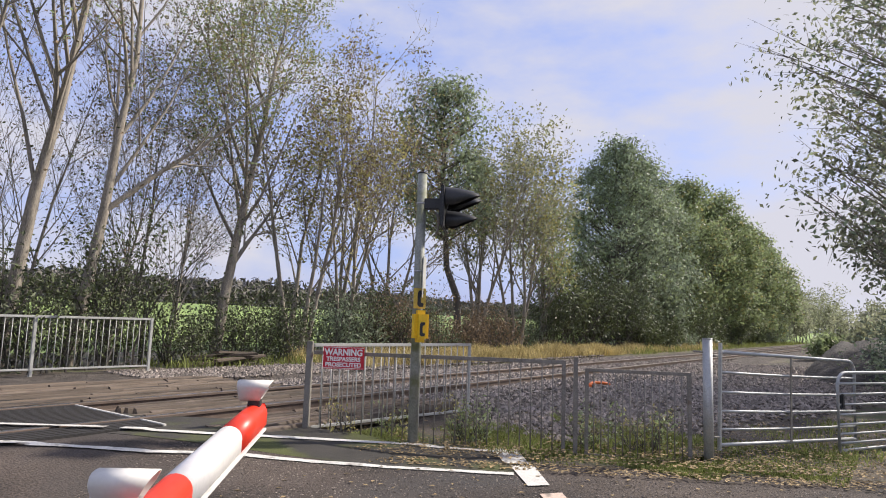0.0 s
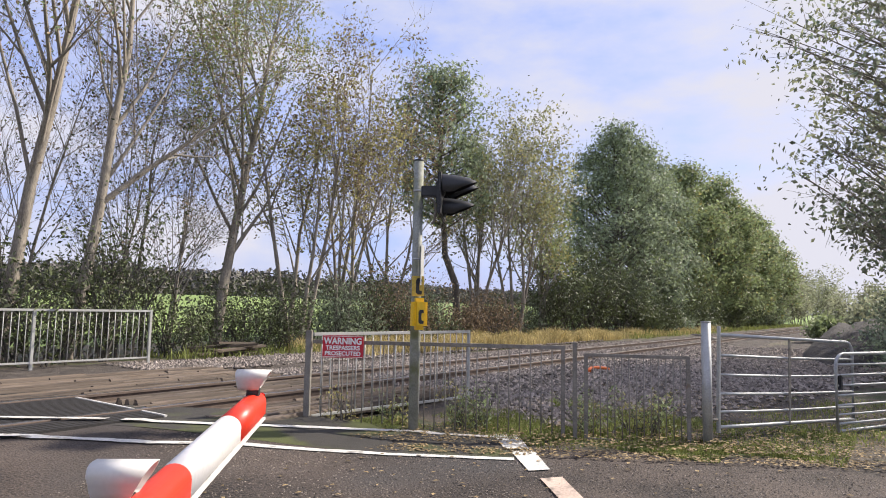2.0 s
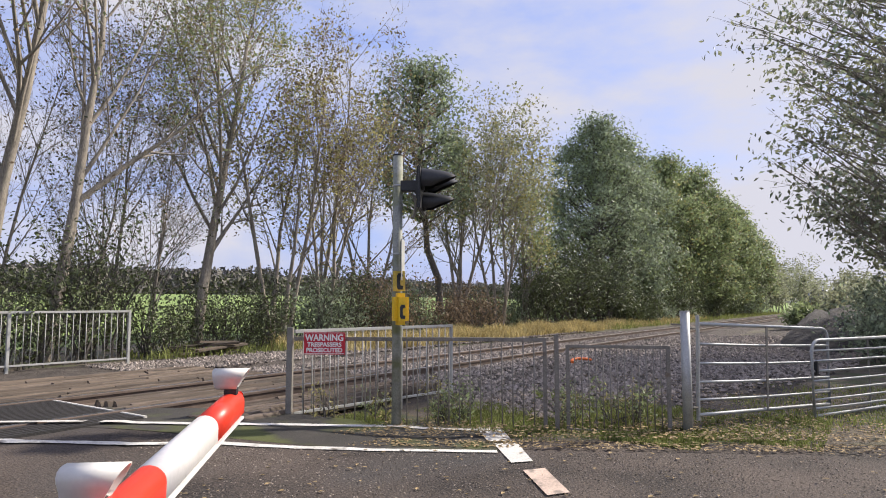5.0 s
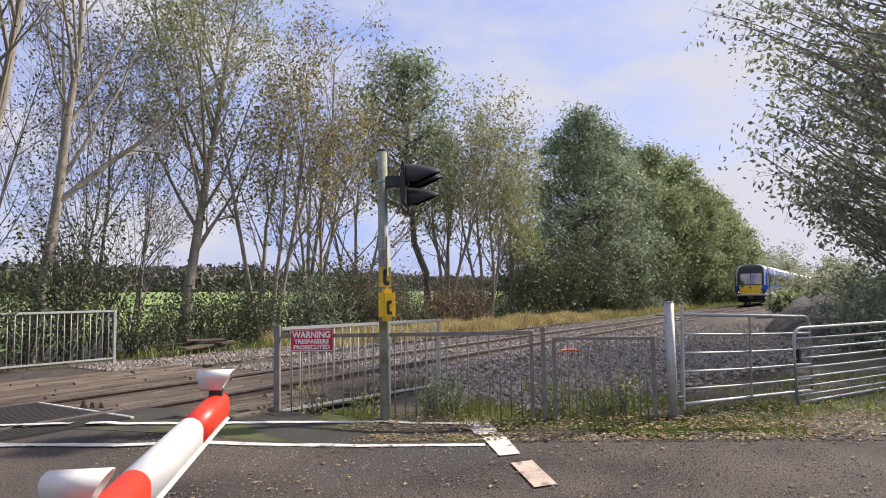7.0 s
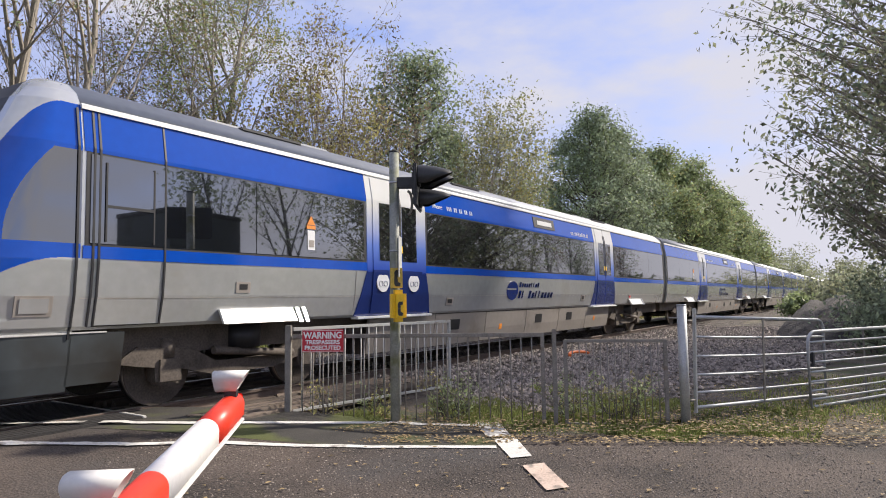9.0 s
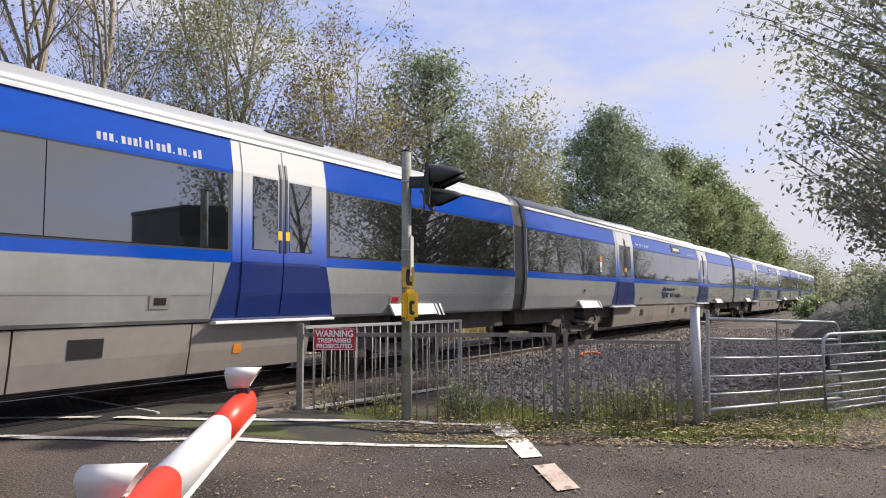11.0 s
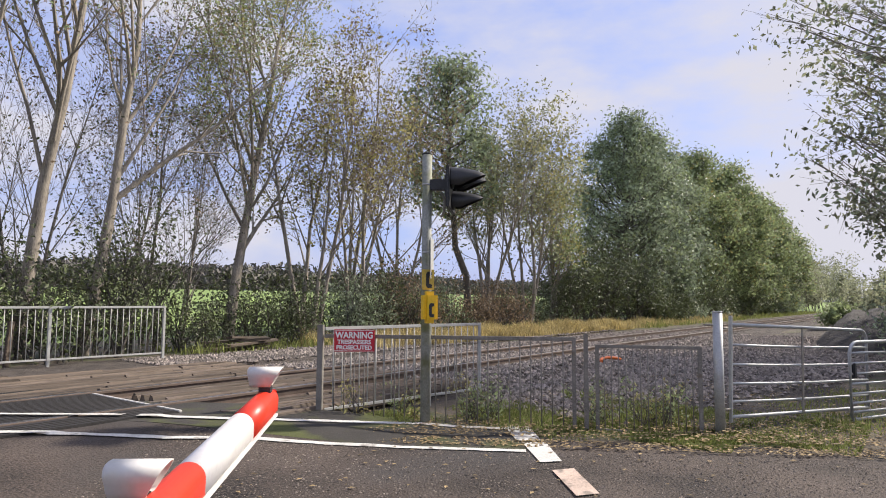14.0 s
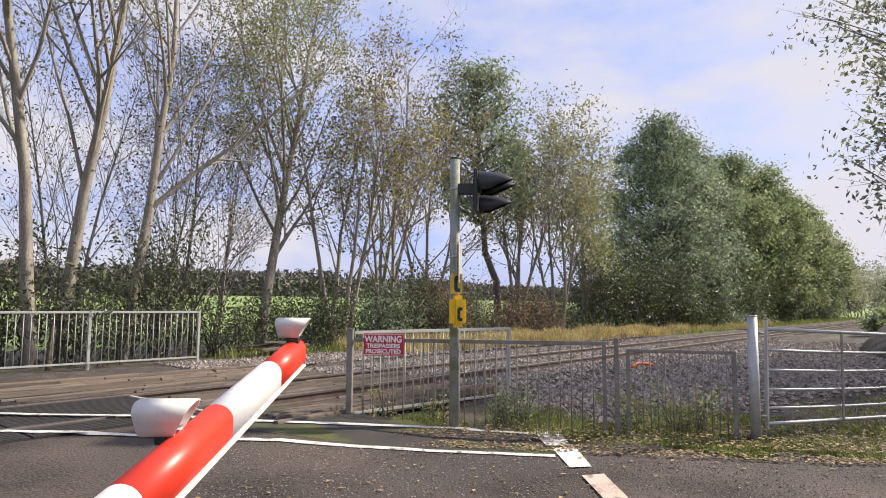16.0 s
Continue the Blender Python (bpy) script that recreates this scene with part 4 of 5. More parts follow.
def fallen_leaves():
    g = np.random.default_rng(3)
    n = 8500
    a, b = g.uniform(-6, 3, n), 6.35 + np.abs(g.normal(0, 0.9, n))
    b = np.where(g.random(n) < 0.05, g.uniform(3.0, 6.3, n), b)
    x, y = -0.506 * a + 0.862 * b, 0.862 * a + 0.506 * b
    far = g.random(n) < 0.25
    x = np.where(far, g.uniform(7, 13, n), x)
    y = np.where(far, g.uniform(0.2, 5, n), y)
    s = g.uniform(0.012, 0.034, n)
    t = g.uniform(0, math.tau, n)
    dx, dy = np.cos(t) * s, np.sin(t) * s
    z = np.full(n, 0.03) + g.uniform(0, 0.02, n)
    road_side = (-0.0 + (0.862 * x + 0.506 * y)) < 6.7
    z = np.where(road_side, 0.012, z)
    v = np.stack([np.stack([x - dx, y - dy, z], 1), np.stack([x + dy * .6, y - dx * .6, z + 0.006], 1), np.stack([x + dx, y + dy, z + 0.004], 1), np.stack([x - dy * .6, y + dx * .6, z + 0.008], 1)], 1).reshape(-1, 3)
    f = (np.array([[0, 1, 2, 3]]) + 4 * np.arange(n)[:, None]).tolist()
    tagged(new("fallen_leaves", mesh_of("fallen_leaves", v.tolist(), f, FALLEN)), "scattered brown and yellow fallen leaves", "leaves", kind="stuff")


def build_trees():
    sparse = "tall half-bare tree with few autumn leaves"
    many = (14, 7, 5)
    tree(5.2, 16.3, 0, 13.0, 11, sparse, LEAF_BROWN, 2200, 0.18, 0.05, many, (0.02, 0.0), r=0.17, extra=(LEAF_GREEN, 2400), start=0.32)
    tree(5.85, 16.7, 0, 13.0, 12, sparse, LEAF_BROWN, 2400, 0.18, 0.05, many, (0.11, 0.0), r=0.18, extra=(LEAF_GREEN, 1600), start=0.3)
    tree(7.2, 16.5, 0, 12.5, 13, sparse, LEAF_BROWN, 2600, 0.18, 0.05, many, (0.17, 0.0), r=0.17, extra=(LEAF_GREEN, 1800), start=0.28)
    tree(2.4, 17.5, 0, 12.0, 14, sparse, LEAF_BROWN, 2200, 0.18, 0.05, many, (0.05, 0.0), r=0.15, extra=(LEAF_GREEN, 2600))
    tree(6.7, 18.0, 0, 9.0, 25, "thin twiggy tree among the hedge", LEAF_BROWN, 1300, 0.18, 0.045, (16, 8, 5), (0.05, 0.0), 2, r=0.07, extra=(LEAF_HEDGE, 900), start=0.15)
    tree(8.6, 17.4, 0, 8.0, 26, "thin twiggy tree among the hedge", LEAF_BROWN, 1300, 0.18, 0.045, (16, 8, 5), (0.08, 0.0), 2, r=0.06, extra=(LEAF_HEDGE, 900), start=0.15)
    tree(10.4, 17.6, 0, 8.4, 28, "thin twiggy tree among the hedge", LEAF_BROWN, 1300, 0.18, 0.045, (16, 8, 5), (0.03, 0.0), 2, r=0.06, extra=(LEAF_HEDGE, 900), start=0.15)
    tree(9.7, 18.4, 0, 9.0, 24, sparse, LEAF_BROWN, 1200, 0.18, 0.045, (12, 7, 5), (0.05, 0.0), r=0.07, extra=(LEAF_GREEN, 900))
    tree(11.6, 16.9, 0, 12.4, 15, "tall ash tree with thin yellow-green foliage", LEAF_GREEN, 10000, 0.22, 0.052, (20, 7, 5), (0.02, 0), r=0.19, extra=(LEAF_YELLOW, 8000), start=0.24)
    tree(14.3, 16.5, 0, 9.4, 16, "slim multi-stemmed tree with reddish leaves", LEAF_YELLOW, 3600, spread=0.2, stems=4, r=0.17, kids=(9, 5, 4), size=0.06, extra=(LEAF_BROWN, 2600), start=0.3)
    tree(16.8, 16.6, 0, 8.4, 27, "slim tree with yellowing leaves", LEAF_YELLOW, 3600, spread=0.22, stems=3, r=0.13, kids=(9, 5, 4), size=0.065, extra=(LEAF_BROWN, 1200))
    tree(17.8, 18.0, 0, 11.0, 17, "bare slender tree with few leaves", LEAF_YELLOW, 700, spread=0.2, stems=3, r=0.15, kids=(10, 5, 3), start=0.35, size=0.06)
    tree(20.0, 17.4, 0, 9.8, 18, "slender thinly leaved tree", LEAF_BROWN, 2600, spread=0.22, stems=3, r=0.14, kids=(10, 5, 4), size=0.065, extra=(LEAF_YELLOW, 900))
    leafy_tree(24.3, 16.9, 13.0, 5.6, 19, "leafy green tree with bare lower stem", LEAF_DARK, 100, 70, 0.10, 0.45, extra=(LEAF_GREEN, 25), loose=0.65)
    tree(25.6, 16.6, 0, 9.6, 20, "yellowing tree with pale stems", LEAF_GREY, 4200, spread=0.26, stems=4, r=0.19, kids=(11, 5, 4), size=0.085, extra=(LEAF_YELLOW, 1600), start=0.3)
    tree(28.6, 16.2, 0, 9.8, 21, "yellowing tree with pale stems", LEAF_GREY, 4600, spread=0.28, stems=4, r=0.19, kids=(11, 5, 4), size=0.09, extra=(LEAF_YELLOW, 2400), start=0.3)
    tree(31.8, 16.4, 0, 8.6, 22, "yellowing tree with pale stems", LEAF_GREEN, 3200, spread=0.28, stems=3, r=0.17, kids=(11, 5, 4), size=0.095, extra=(LEAF_YELLOW, 2200), start=0.25)
    for i, (x, y, h, w) in enumerate(((45.5, 16.9, 15.2, 10.6), (53.0, 17.0, 15.0, 9.6), (60.0, 16.6, 15.0, 10.5), (69.5, 16.4, 15.0, 11.0), (80.0, 16.0, 13.8, 11.5), (91.0, 15.6, 11.8, 11.5))):
        leafy_tree(x, y, h, w, 30 + i, "dense dark green tree beside the railway", LEAF_DARK if i < 2 else LEAF_GREEN, 230, 105, 0.125 + 0.012 * i, 0.06, extra=(LEAF_GREEN if i < 2 else LEAF_YELLOW, 22 if i < 2 else 10))
    # near side, over the gates
    leafy_tree(20.5, -1.8, 11.6, 9.8, 50, "leafy tree overhanging the field gate", LEAF_GREY, 290, 34, 0.085, 0.2, BARK, extra=(LEAF_DARK, 10), loose=0.55, peak=1.05)
    leafy_tree(26.0, -2.6, 11.0, 8.5, 51, "leafy tree overhanging the field gate", LEAF_GREY, 150, 40, 0.10, 0.12, extra=(LEAF_DARK, 10), loose=0.55, peak=1.2)
    for i in range(14):
        bush(30 + i * 7.5, -4.6 - (i % 3) * 0.6, 0, 7.0, 2.5, 2.4 + (i * 7 % 5) * 0.3, 300 + i, LEAF_HEDGE, "tall dark hedgerow on the near side", 1500, 0.24, 12)
    # wood on the near side, mirrored in the coach windows
    rng = random.Random(4)
    for i in range(12):
        x = 19 + i * 5.5 + rng.uniform(-1.0, 1.0)
        tree(x, -10.5 - rng.uniform(0, 4), 0, rng.uniform(8.0, 10.5), 60 + i, "half-bare roadside tree on the near side", rng.choice((LEAF_DARK, LEAF_BROWN, LEAF_DARK)), 1300, r=0.2, kids=(12, 6, 3), size=0.11, stems=rng.choice((1, 2)), bark=BARK_DARK)


def build_bushes():
    rng = random.Random(9)
    hedge = "dense dark hedge of hawthorn and bramble"
    x = 0.5
    i = 0
    while x < 9.6:
        bush(x, 16.4 + rng.uniform(-.5, .8), 0, 2.0, 1.6, rng.uniform(2.2, 4.4), 100 + i, LEAF_HEDGE, hedge, 2300, 0.055, 14)
        x += rng.uniform(1.0, 1.5)
        i += 1
    while x < 14.5:
        bush(x, 16.4 + rng.uniform(-.5, .6), 0, 1.6, 1.2, rng.uniform(1.6, 2.8), 100 + i, LEAF_HEDGE, "low straggling hedge with gaps towards the meadow", 1700, 0.05, 12)
        x += rng.uniform(1.2, 1.8)
        i += 1
    while x < 33:
        bush(x, 17.0 + rng.uniform(-1.0, 1.0), 0, 2.6, 1.8, rng.uniform(1.8, 3.4), 100 + i, rng.choice((LEAF_HEDGE, LEAF_BROWN, LEAF_HEDGE, LEAF_DARK)), "scrubby undergrowth of thin stems and leaves", 2800, 0.06, 22)
        x += rng.uniform(1.3, 1.8)
        i += 1
    while x < 42:
        bush(x, 15.8 + rng.uniform(-.6, .6), 0, 3.4, 2.2, rng.uniform(4.0, 5.6), 100 + i, LEAF_HEDGE, "tall dark undergrowth below the lineside trees", 4200, 0.09, 18)
        x += rng.uniform(2.0, 2.8)
        i += 1
    while x < 100:
        bush(x, 14.6 + rng.uniform(-.6, .6), 0, 4.2, 2.2, rng.uniform(1.6, 3.4), 100 + i, rng.choice((LEAF_HEDGE, LEAF_HEDGE, LEAF_DARK)), "dark undergrowth below the lineside trees", 2600, 0.11, 16)
        x += rng.uniform(3.0, 4.4)
        i += 1
    # far end of the line and the heap beside the near rail
    for k, (x, y, w, h) in enumerate(((104, 15, 10, 7.5), (120, 15, 12, 8), (140, 14, 14, 9), (170, 15, 18, 10))):
        bush(x, y, 0, w, 5, h, 200 + k, LEAF_GREY, "grey-green bushes far down the line", 5000, 0.2, 16)
    for k, (x, y, w, h) in enumerate(((40, 2.6, 3.0, 0.8), (36, 0.6, 3.5, 1.6), (50, 2.0, 5, 2.6), (62, 2.2, 8, 3.2), (80, 2.2, 12, 4.5), (105, 2.4, 16, 5.5), (150, 2.4, 20, 7.0), (220, 1.8, 30, 8.0))):
        bush(x, y, 0.6 if x < 45 else 0, w, 2.6, h, 220 + k, LEAF_GREEN if k == 0 else LEAF_GREY, "bushes on the near side of the line", 3000, 0.08 + 0.001 * x, 14)
    for k, (x, y, w, h) in enumerate(((20, -1.0, 3, 1.8), (24, -0.8, 3.2, 2.2), (30, -0.9, 3.6, 2.6), (16.5, -1.8, 3, 1.8))):
        bush(x, y, 0, w, 2.4, h, 240 + k, LEAF_DARK, "dark bush beside the field gate", 3600, 0.06, 14)


def build_far():
    # heap of soil by the near rail
    bm = bmesh.new()
    bmesh.ops.create_grid(bm, x_segments=40, y_segments=24, size=1.0)
    for v in bm.verts:
        q = max(0.0, 1 - v.co.x ** 2 * 0.95 - v.co.y ** 2 * 0.95)
        n = 0.25 * noise.noise((v.co.x * 3, v.co.y * 3, 2)) + 0.12 * noise.noise((v.co.x * 9, v.co.y * 9, 5))
        v.co = Vector((v.co.x * 8.0, v.co.y * 2.0, 1.3 * q ** 0.8 * (1 + n) - 0.08))
    for f in bm.faces:
        f.smooth = True
    heap = part("soil_mound", bm, SOIL)
    heap.matrix_basis = pose(29.0, 1.1, 0)
    tagged(heap, "dark heap of soil and spent ballast by the track", "heap")
    # distant woods on the rising land
    g = np.random.default_rng(77)
    for k, (y, h0, x0, x1, n, size) in enumerate(((150, 8.0, -60, 330, 16000, 0.8), (330, 17, -120, 700, 12000, 1.7))):
        x = g.uniform(x0, x1, n)
        top = h0 * (0.75 + 0.35 * np.array([noise.noise((a * 0.03, k, 0)) for a in x]) + 0.2 * np.array([noise.noise((a * 0.15, k, 4)) for a in x]))
        z = g.random(n) ** 0.7 * top
        yy = y + g.normal(0, 4, n)
        base = np.stack([x, yy, z + np.array([land(a, b) for a, b in zip(x, yy)])], 1)
        tips = [(Vector(b), None) for b in base]
        v, f = leaf_cloud(g, tips, n * 2, size * 0.6, size)
        tagged(new("distant_wood", mesh_of("distant_wood", v, f, HILL)), "distant hedges and woodland beyond the meadow", "wood", kind="stuff")


def build_grass():
    grass("dry_grass", [(13.0, 60, 12.3, 15.4, 1.0, 0.0), (15.0, 34, 12.2, 14.8, 1.2, 0.0)], 46000, 0.25, 0.62, GRASS_DRY, "strip of dry yellow grass along the track", 21, 0.012)
    grass("lineside_grass", [(34, 110, 11.6, 14, 0.5, 0.0), (9, 40, 14.2, 16.6, 0.6, 0.0)], 14000, 0.2, 0.5, GRASS, "green grass under the lineside trees", 22, 0.014)
    grass("verge_grass", [(6.55, 7.3, 1.5, 3.4, 1.0, -0.02), (6.1, 7.4, 2.8, 5.2, 0.7, -0.02), (7.2, 9.0, 0.5, 1.8, 0.5, -0.02), (7.3, 9.2, 1.6, 4.9, 0.9, 0.0), (5.6, 6.6, 4.6, 5.5, 0.5, -0.01), (8.5, 13, -1, 2.0, 0.5, -0.02)], 52000, 0.03, 0.10, GRASS, "short grass and weeds round the fence", 23, 0.006)
# ---- train ----
def paint(name, base, rough, metal, coat, dirt):
    return material(name, base, rough, metal, vary=0.07, scale=0.8, fine=9, coat=coat, spots=dirt, spot_scale=0.7, spot_at=0.64)


T_SILVER = paint("train_silver", (0.54, 0.55, 0.545), 0.24, 0.55, 0.4, (0.47, 0.46, 0.43))
T_BLUE = paint("train_blue", (0.004, 0.065, 0.40), 0.10, 0.0, 0.0, (0.006, 0.06, 0.34))
T_NAVY = paint("train_navy", (0.012, 0.03, 0.16), 0.25, 0.1, 0.5, (0.015, 0.03, 0.13))
T_SKIRT = paint("train_skirt", (0.30, 0.27, 0.24), 0.55, 0.2, 0.0, (0.14, 0.115, 0.095))
T_LOWER = paint("cab_valance", (0.06, 0.07, 0.075), 0.4, 0.1, 0.0, (0.03, 0.026, 0.022))
T_ROOF = paint("train_roof", (0.36, 0.37, 0.38), 0.45, 0.3, 0.0, (0.40, 0.39, 0.38))
T_WHITE = paint("train_white", (0.60, 0.60, 0.57), 0.35, 0.0, 0.3, (0.62, 0.61, 0.58))
T_BLACK = material("train_black", (0.018, 0.018, 0.02), 0.5, vary=0.3, scale=2, fine=20)
T_GLASS = material("tinted_glass", (0.006, 0.007, 0.008), 0.02, vary=0.2, scale=1.5, fine=9, coat=0.8)
T_GLASS.node_tree.nodes["Principled BSDF"].inputs["IOR"].default_value = 2.8
T_UNDER = material("oily_undergear", (0.095, 0.078, 0.064), 0.75, 0.2, vary=0.4, scale=4, fine=40)
T_LAMP = material("warm_headlamp", (0.9, 0.8, 0.6), 0.3)
_b = T_LAMP.node_tree.nodes["Principled BSDF"]
_b.inputs["Emission Color"].default_value, _b.inputs["Emission Strength"].default_value = (1.0, 0.62, 0.32, 1), 0.7
T_BIKE = material("sign_white", (0.75, 0.75, 0.75), 0.4, vary=0.05)
T_ORANGE = material("sign_orange", (0.75, 0.25, 0.03), 0.5, vary=0.1)



def door_paint():
    """White above, fading to blue at the waist."""
    m = paint("door_paint", (0.62, 0.62, 0.60), 0.18, 0.0, 0.0, None)
    n, l = m.node_tree.nodes, m.node_tree.links
    b = n["Principled BSDF"]
    tc, sep, rng_, ramp = n.new("ShaderNodeTexCoord"), n.new("ShaderNodeSeparateXYZ"), n.new("ShaderNodeMapRange"), n.new("ShaderNodeValToRGB")
    rng_.inputs["From Min"].default_value, rng_.inputs["From Max"].default_value = 1.75, 2.85
    ramp.color_ramp.elements[0].color, ramp.color_ramp.elements[1].color = (0.012, 0.05, 0.34, 1), (0.62, 0.62, 0.60, 1)
    mid = ramp.color_ramp.elements.new(0.42)
    mid.color = (0.12, 0.20, 0.55, 1)
    l.new(tc.outputs["Object"], sep.inputs["Vector"])
    l.new(sep.outputs["Z"], rng_.inputs["Value"])
    l.new(rng_.outputs["Result"], ramp.inputs["Fac"])
    l.new(ramp.outputs["Color"], b.inputs["Base Color"])
    return m


T_DOOR = door_paint()
# half width at height above rail, from skirt to roof crown
SHAPE = [(0.45, 1.16), (0.72, 1.22), (1.07, 1.27), (1.11, 1.30), (1.42, 1.36), (1.78, 1.39), (2.95, 1.372), (3.40, 1.29), (3.54, 1.20), (3.68, 1.00), (3.78, 0.70), (3.84, 0.36), (3.86, 0.0)]
CAR, CAB = 23.53, 1.55
SINK = 0.12                                  # the bogies stand this much above the coach's own zero


def half_width(z):
    for (z0, w0), (z1, w1) in zip(SHAPE, SHAPE[1:]):
        if z <= z1:
            return w0 + (w1 - w0) * (z - z0) / (z1 - z0)
    return 0.0


def shell(x0, x1, z0, z1, mat_thick=0.012, off=0.0, side=-1, slant=0.0):
    """A sheet of bodywork that follows the car's side between two heights; slant moves its top edge along."""
    hs = [z0] + [z for z, _ in SHAPE if z0 + 0.01 < z < z1 - 0.01] + [z1]
    bm = bmesh.new()
    rows = []
    for k, o in enumerate((off, off - mat_thick)):
        row = []
        for z in hs:
            y = side * (half_width(z) + o)
            s = slant * (z - z0) / max(0.01, z1 - z0)
            row.append((bm.verts.new((x0 + s, y, z)), bm.verts.new((x1 - s, y, z))))
        rows.append(row)
    o, i = rows
    n = len(hs)
    for k in range(n - 1):
        bm.faces.new((o[k][0], o[k][1], o[k + 1][1], o[k + 1][0]))
        bm.faces.new((i[k][1], i[k][0], i[k + 1][0], i[k + 1][1]))
        for e in (0, 1):
            bm.faces.new((o[k][e], o[k + 1][e], i[k + 1][e], i[k][e]))
    bm.faces.new((o[0][0], i[0][0], i[0][1], o[0][1]))
    bm.faces.new((o[-1][0], o[-1][1], i[-1][1], i[-1][0]))
    bmesh.ops.recalc_face_normals(bm, faces=bm.faces)
    return bm


def hull(x0, x1, zlo, zhi):
    """The closed body between two heights."""
    prof = [(z, w) for z, w in SHAPE if zlo <= z <= zhi]
    if prof[-1][0] < zhi:
        prof.append((zhi, half_width(zhi)))
    pts = [(-w, z) for z, w in prof] + [(w, z) for z, w in reversed(prof) if w > 0]
    bm = bmesh.new()
    a = [bm.verts.new((x0, y, z)) for y, z in pts]
    b = [bm.verts.new((x1, y, z)) for y, z in pts]
    for k in range(len(pts)):
        j = (k + 1) % len(pts)
        f = bm.faces.new((a[k], b[k], b[j], a[j]))
        f.smooth = pts[k][1] > 3.2
    bm.faces.new(a), bm.faces.new(b[::-1])
    bmesh.ops.recalc_face_normals(bm, faces=bm.faces)
    return bm


def bogie(parent, x):
    g = empty("bogie")
    g.parent = parent
    g.matrix_basis = pose(x, 0, SINK)
    for s in (-1, 1):
        bm = extruded([(-1.75, 0.55), (-1.5, 0.72), (-0.8, 0.66), (-0.45, 0.48), (0.45, 0.48), (0.8, 0.66), (1.5, 0.72), (1.75, 0.55), (1.5, 0.50), (0.9, 0.42), (0.5, 0.32), (-0.5, 0.32), (-0.9, 0.42), (-1.5, 0.50)], "y", 0.14)
        bmesh.ops.translate(bm, verts=bm.verts, vec=(0, s * 1.02 - 0.07, 0))
        part("side_frame", bm, T_UNDER, g)
        for dx in (-1.1, 1.1):
            part("axle_box", boxed((dx - 0.17, s * 1.0 - 0.12, 0.26), (dx + 0.17, s * 1.0 + 0.12, 0.60), 0.04), T_UNDER, g)
            part("spring", tubed((dx, s * 1.02, 0.58), (dx, s * 1.02, 0.80), 0.10, n=12), T_UNDER, g)
            wheel = part("wheel", tubed((dx, s * 0.78 - 0.07, 0.42), (dx, s * 0.78 + 0.07, 0.42), 0.42, n=28), T_UNDER, g)
            part("hub", tubed((dx, s * 0.85, 0.42), (dx, s * 0.90, 0.42), 0.17, 0.12, 18), RAIL_STEEL, wheel)
            part("tread", tubed((dx, s * 0.78 - 0.055, 0.42), (dx, s * 0.78 + 0.055, 0.42), 0.424, n=28), RAIL_TOP, wheel, "polished wheel tread")
        part("damper", tubed((-0.55, s * 1.16, 0.62), (0.75, s * 1.16, 0.50), 0.05, n=10), T_UNDER, g)
        part("air_spring", tubed((0, s * 0.98, 0.62), (0, s * 0.98, 0.92), 0.26, n=16), T_BLACK, g)
    for dx in (-1.1, 1.1):
        part("axle", tubed((dx, -0.8, 0.42), (dx, 0.8, 0.42), 0.08, n=10), T_UNDER, g)
    return g


def door(parent, x, side, bike):
    """A pair of sliding leaves in a pale surround with a navy foot."""
    g = empty("door")
    g.parent = parent
    w = 0.80
    part("surround", shell(x - w, x + w, 1.78, 3.37, 0.02, 0.012, side), T_DOOR, g)
    part("foot_panel", shell(x - w - 0.22, x + w + 0.22, 1.08, 1.80, 0.02, 0.012, side, 0.22), T_NAVY, g, "navy flared panel below the door")
    for s in (-1, 1):
        lo, hi = sorted((x + s * 0.012, x + s * 0.66))
        leaf = part("leaf", shell(lo, hi, 1.80, 3.33, 0.015, 0.022, side), T_DOOR, g)
        part("lower_leaf", shell(lo, hi, 1.13, 1.82, 0.015, 0.026, side), T_NAVY, g)
        lo, hi = sorted((x + s * 0.10, x + s * 0.50))
        part("pane", shell(lo, hi, 1.98, 2.92, 0.01, 0.030, side), T_GLASS, leaf)
        lo, hi = sorted((x + s * 0.03, x + s * 0.065))
        part("edge_strip", shell(lo, hi, 1.95, 3.15, 0.01, 0.032, side), BLACK, leaf)
        lo, hi = sorted((x + s * 0.03, x + s * 0.10))
        part("pull", shell(lo, hi, 2.12, 2.24, 0.012, 0.034, side), YELLOW, leaf, "yellow door pull")
        if bike:
            z = 1.62
            bm = tubed((x + s * 0.42, side * (half_width(z) + 0.02), z), (x + s * 0.42, side * (half_width(z) + 0.036), z), 0.155, n=24)
            disc = part("round_sign", bm, T_BIKE, leaf, "round white sign with a dark mark")
            for dx in (-0.06, 0.06):
                ring = bmesh.new()
                bmesh.ops.create_cone(ring, cap_ends=False, segments=16, radius1=0.045, radius2=0.045, depth=0.008, matrix=Matrix.Translation((x + s * 0.42 + dx, side * (half_width(z) + 0.04), z - 0.02)) @ pose(0, 0, 0, 90, 0, 0))
                part("mark", ring, T_NAVY, disc)
    part("step", boxed((x - 1.0, side * 1.30 - 0.08, 1.04), (x + 1.0, side * 1.30 + 0.08, 1.08), 0.008), WHITE, g, "pale door step")


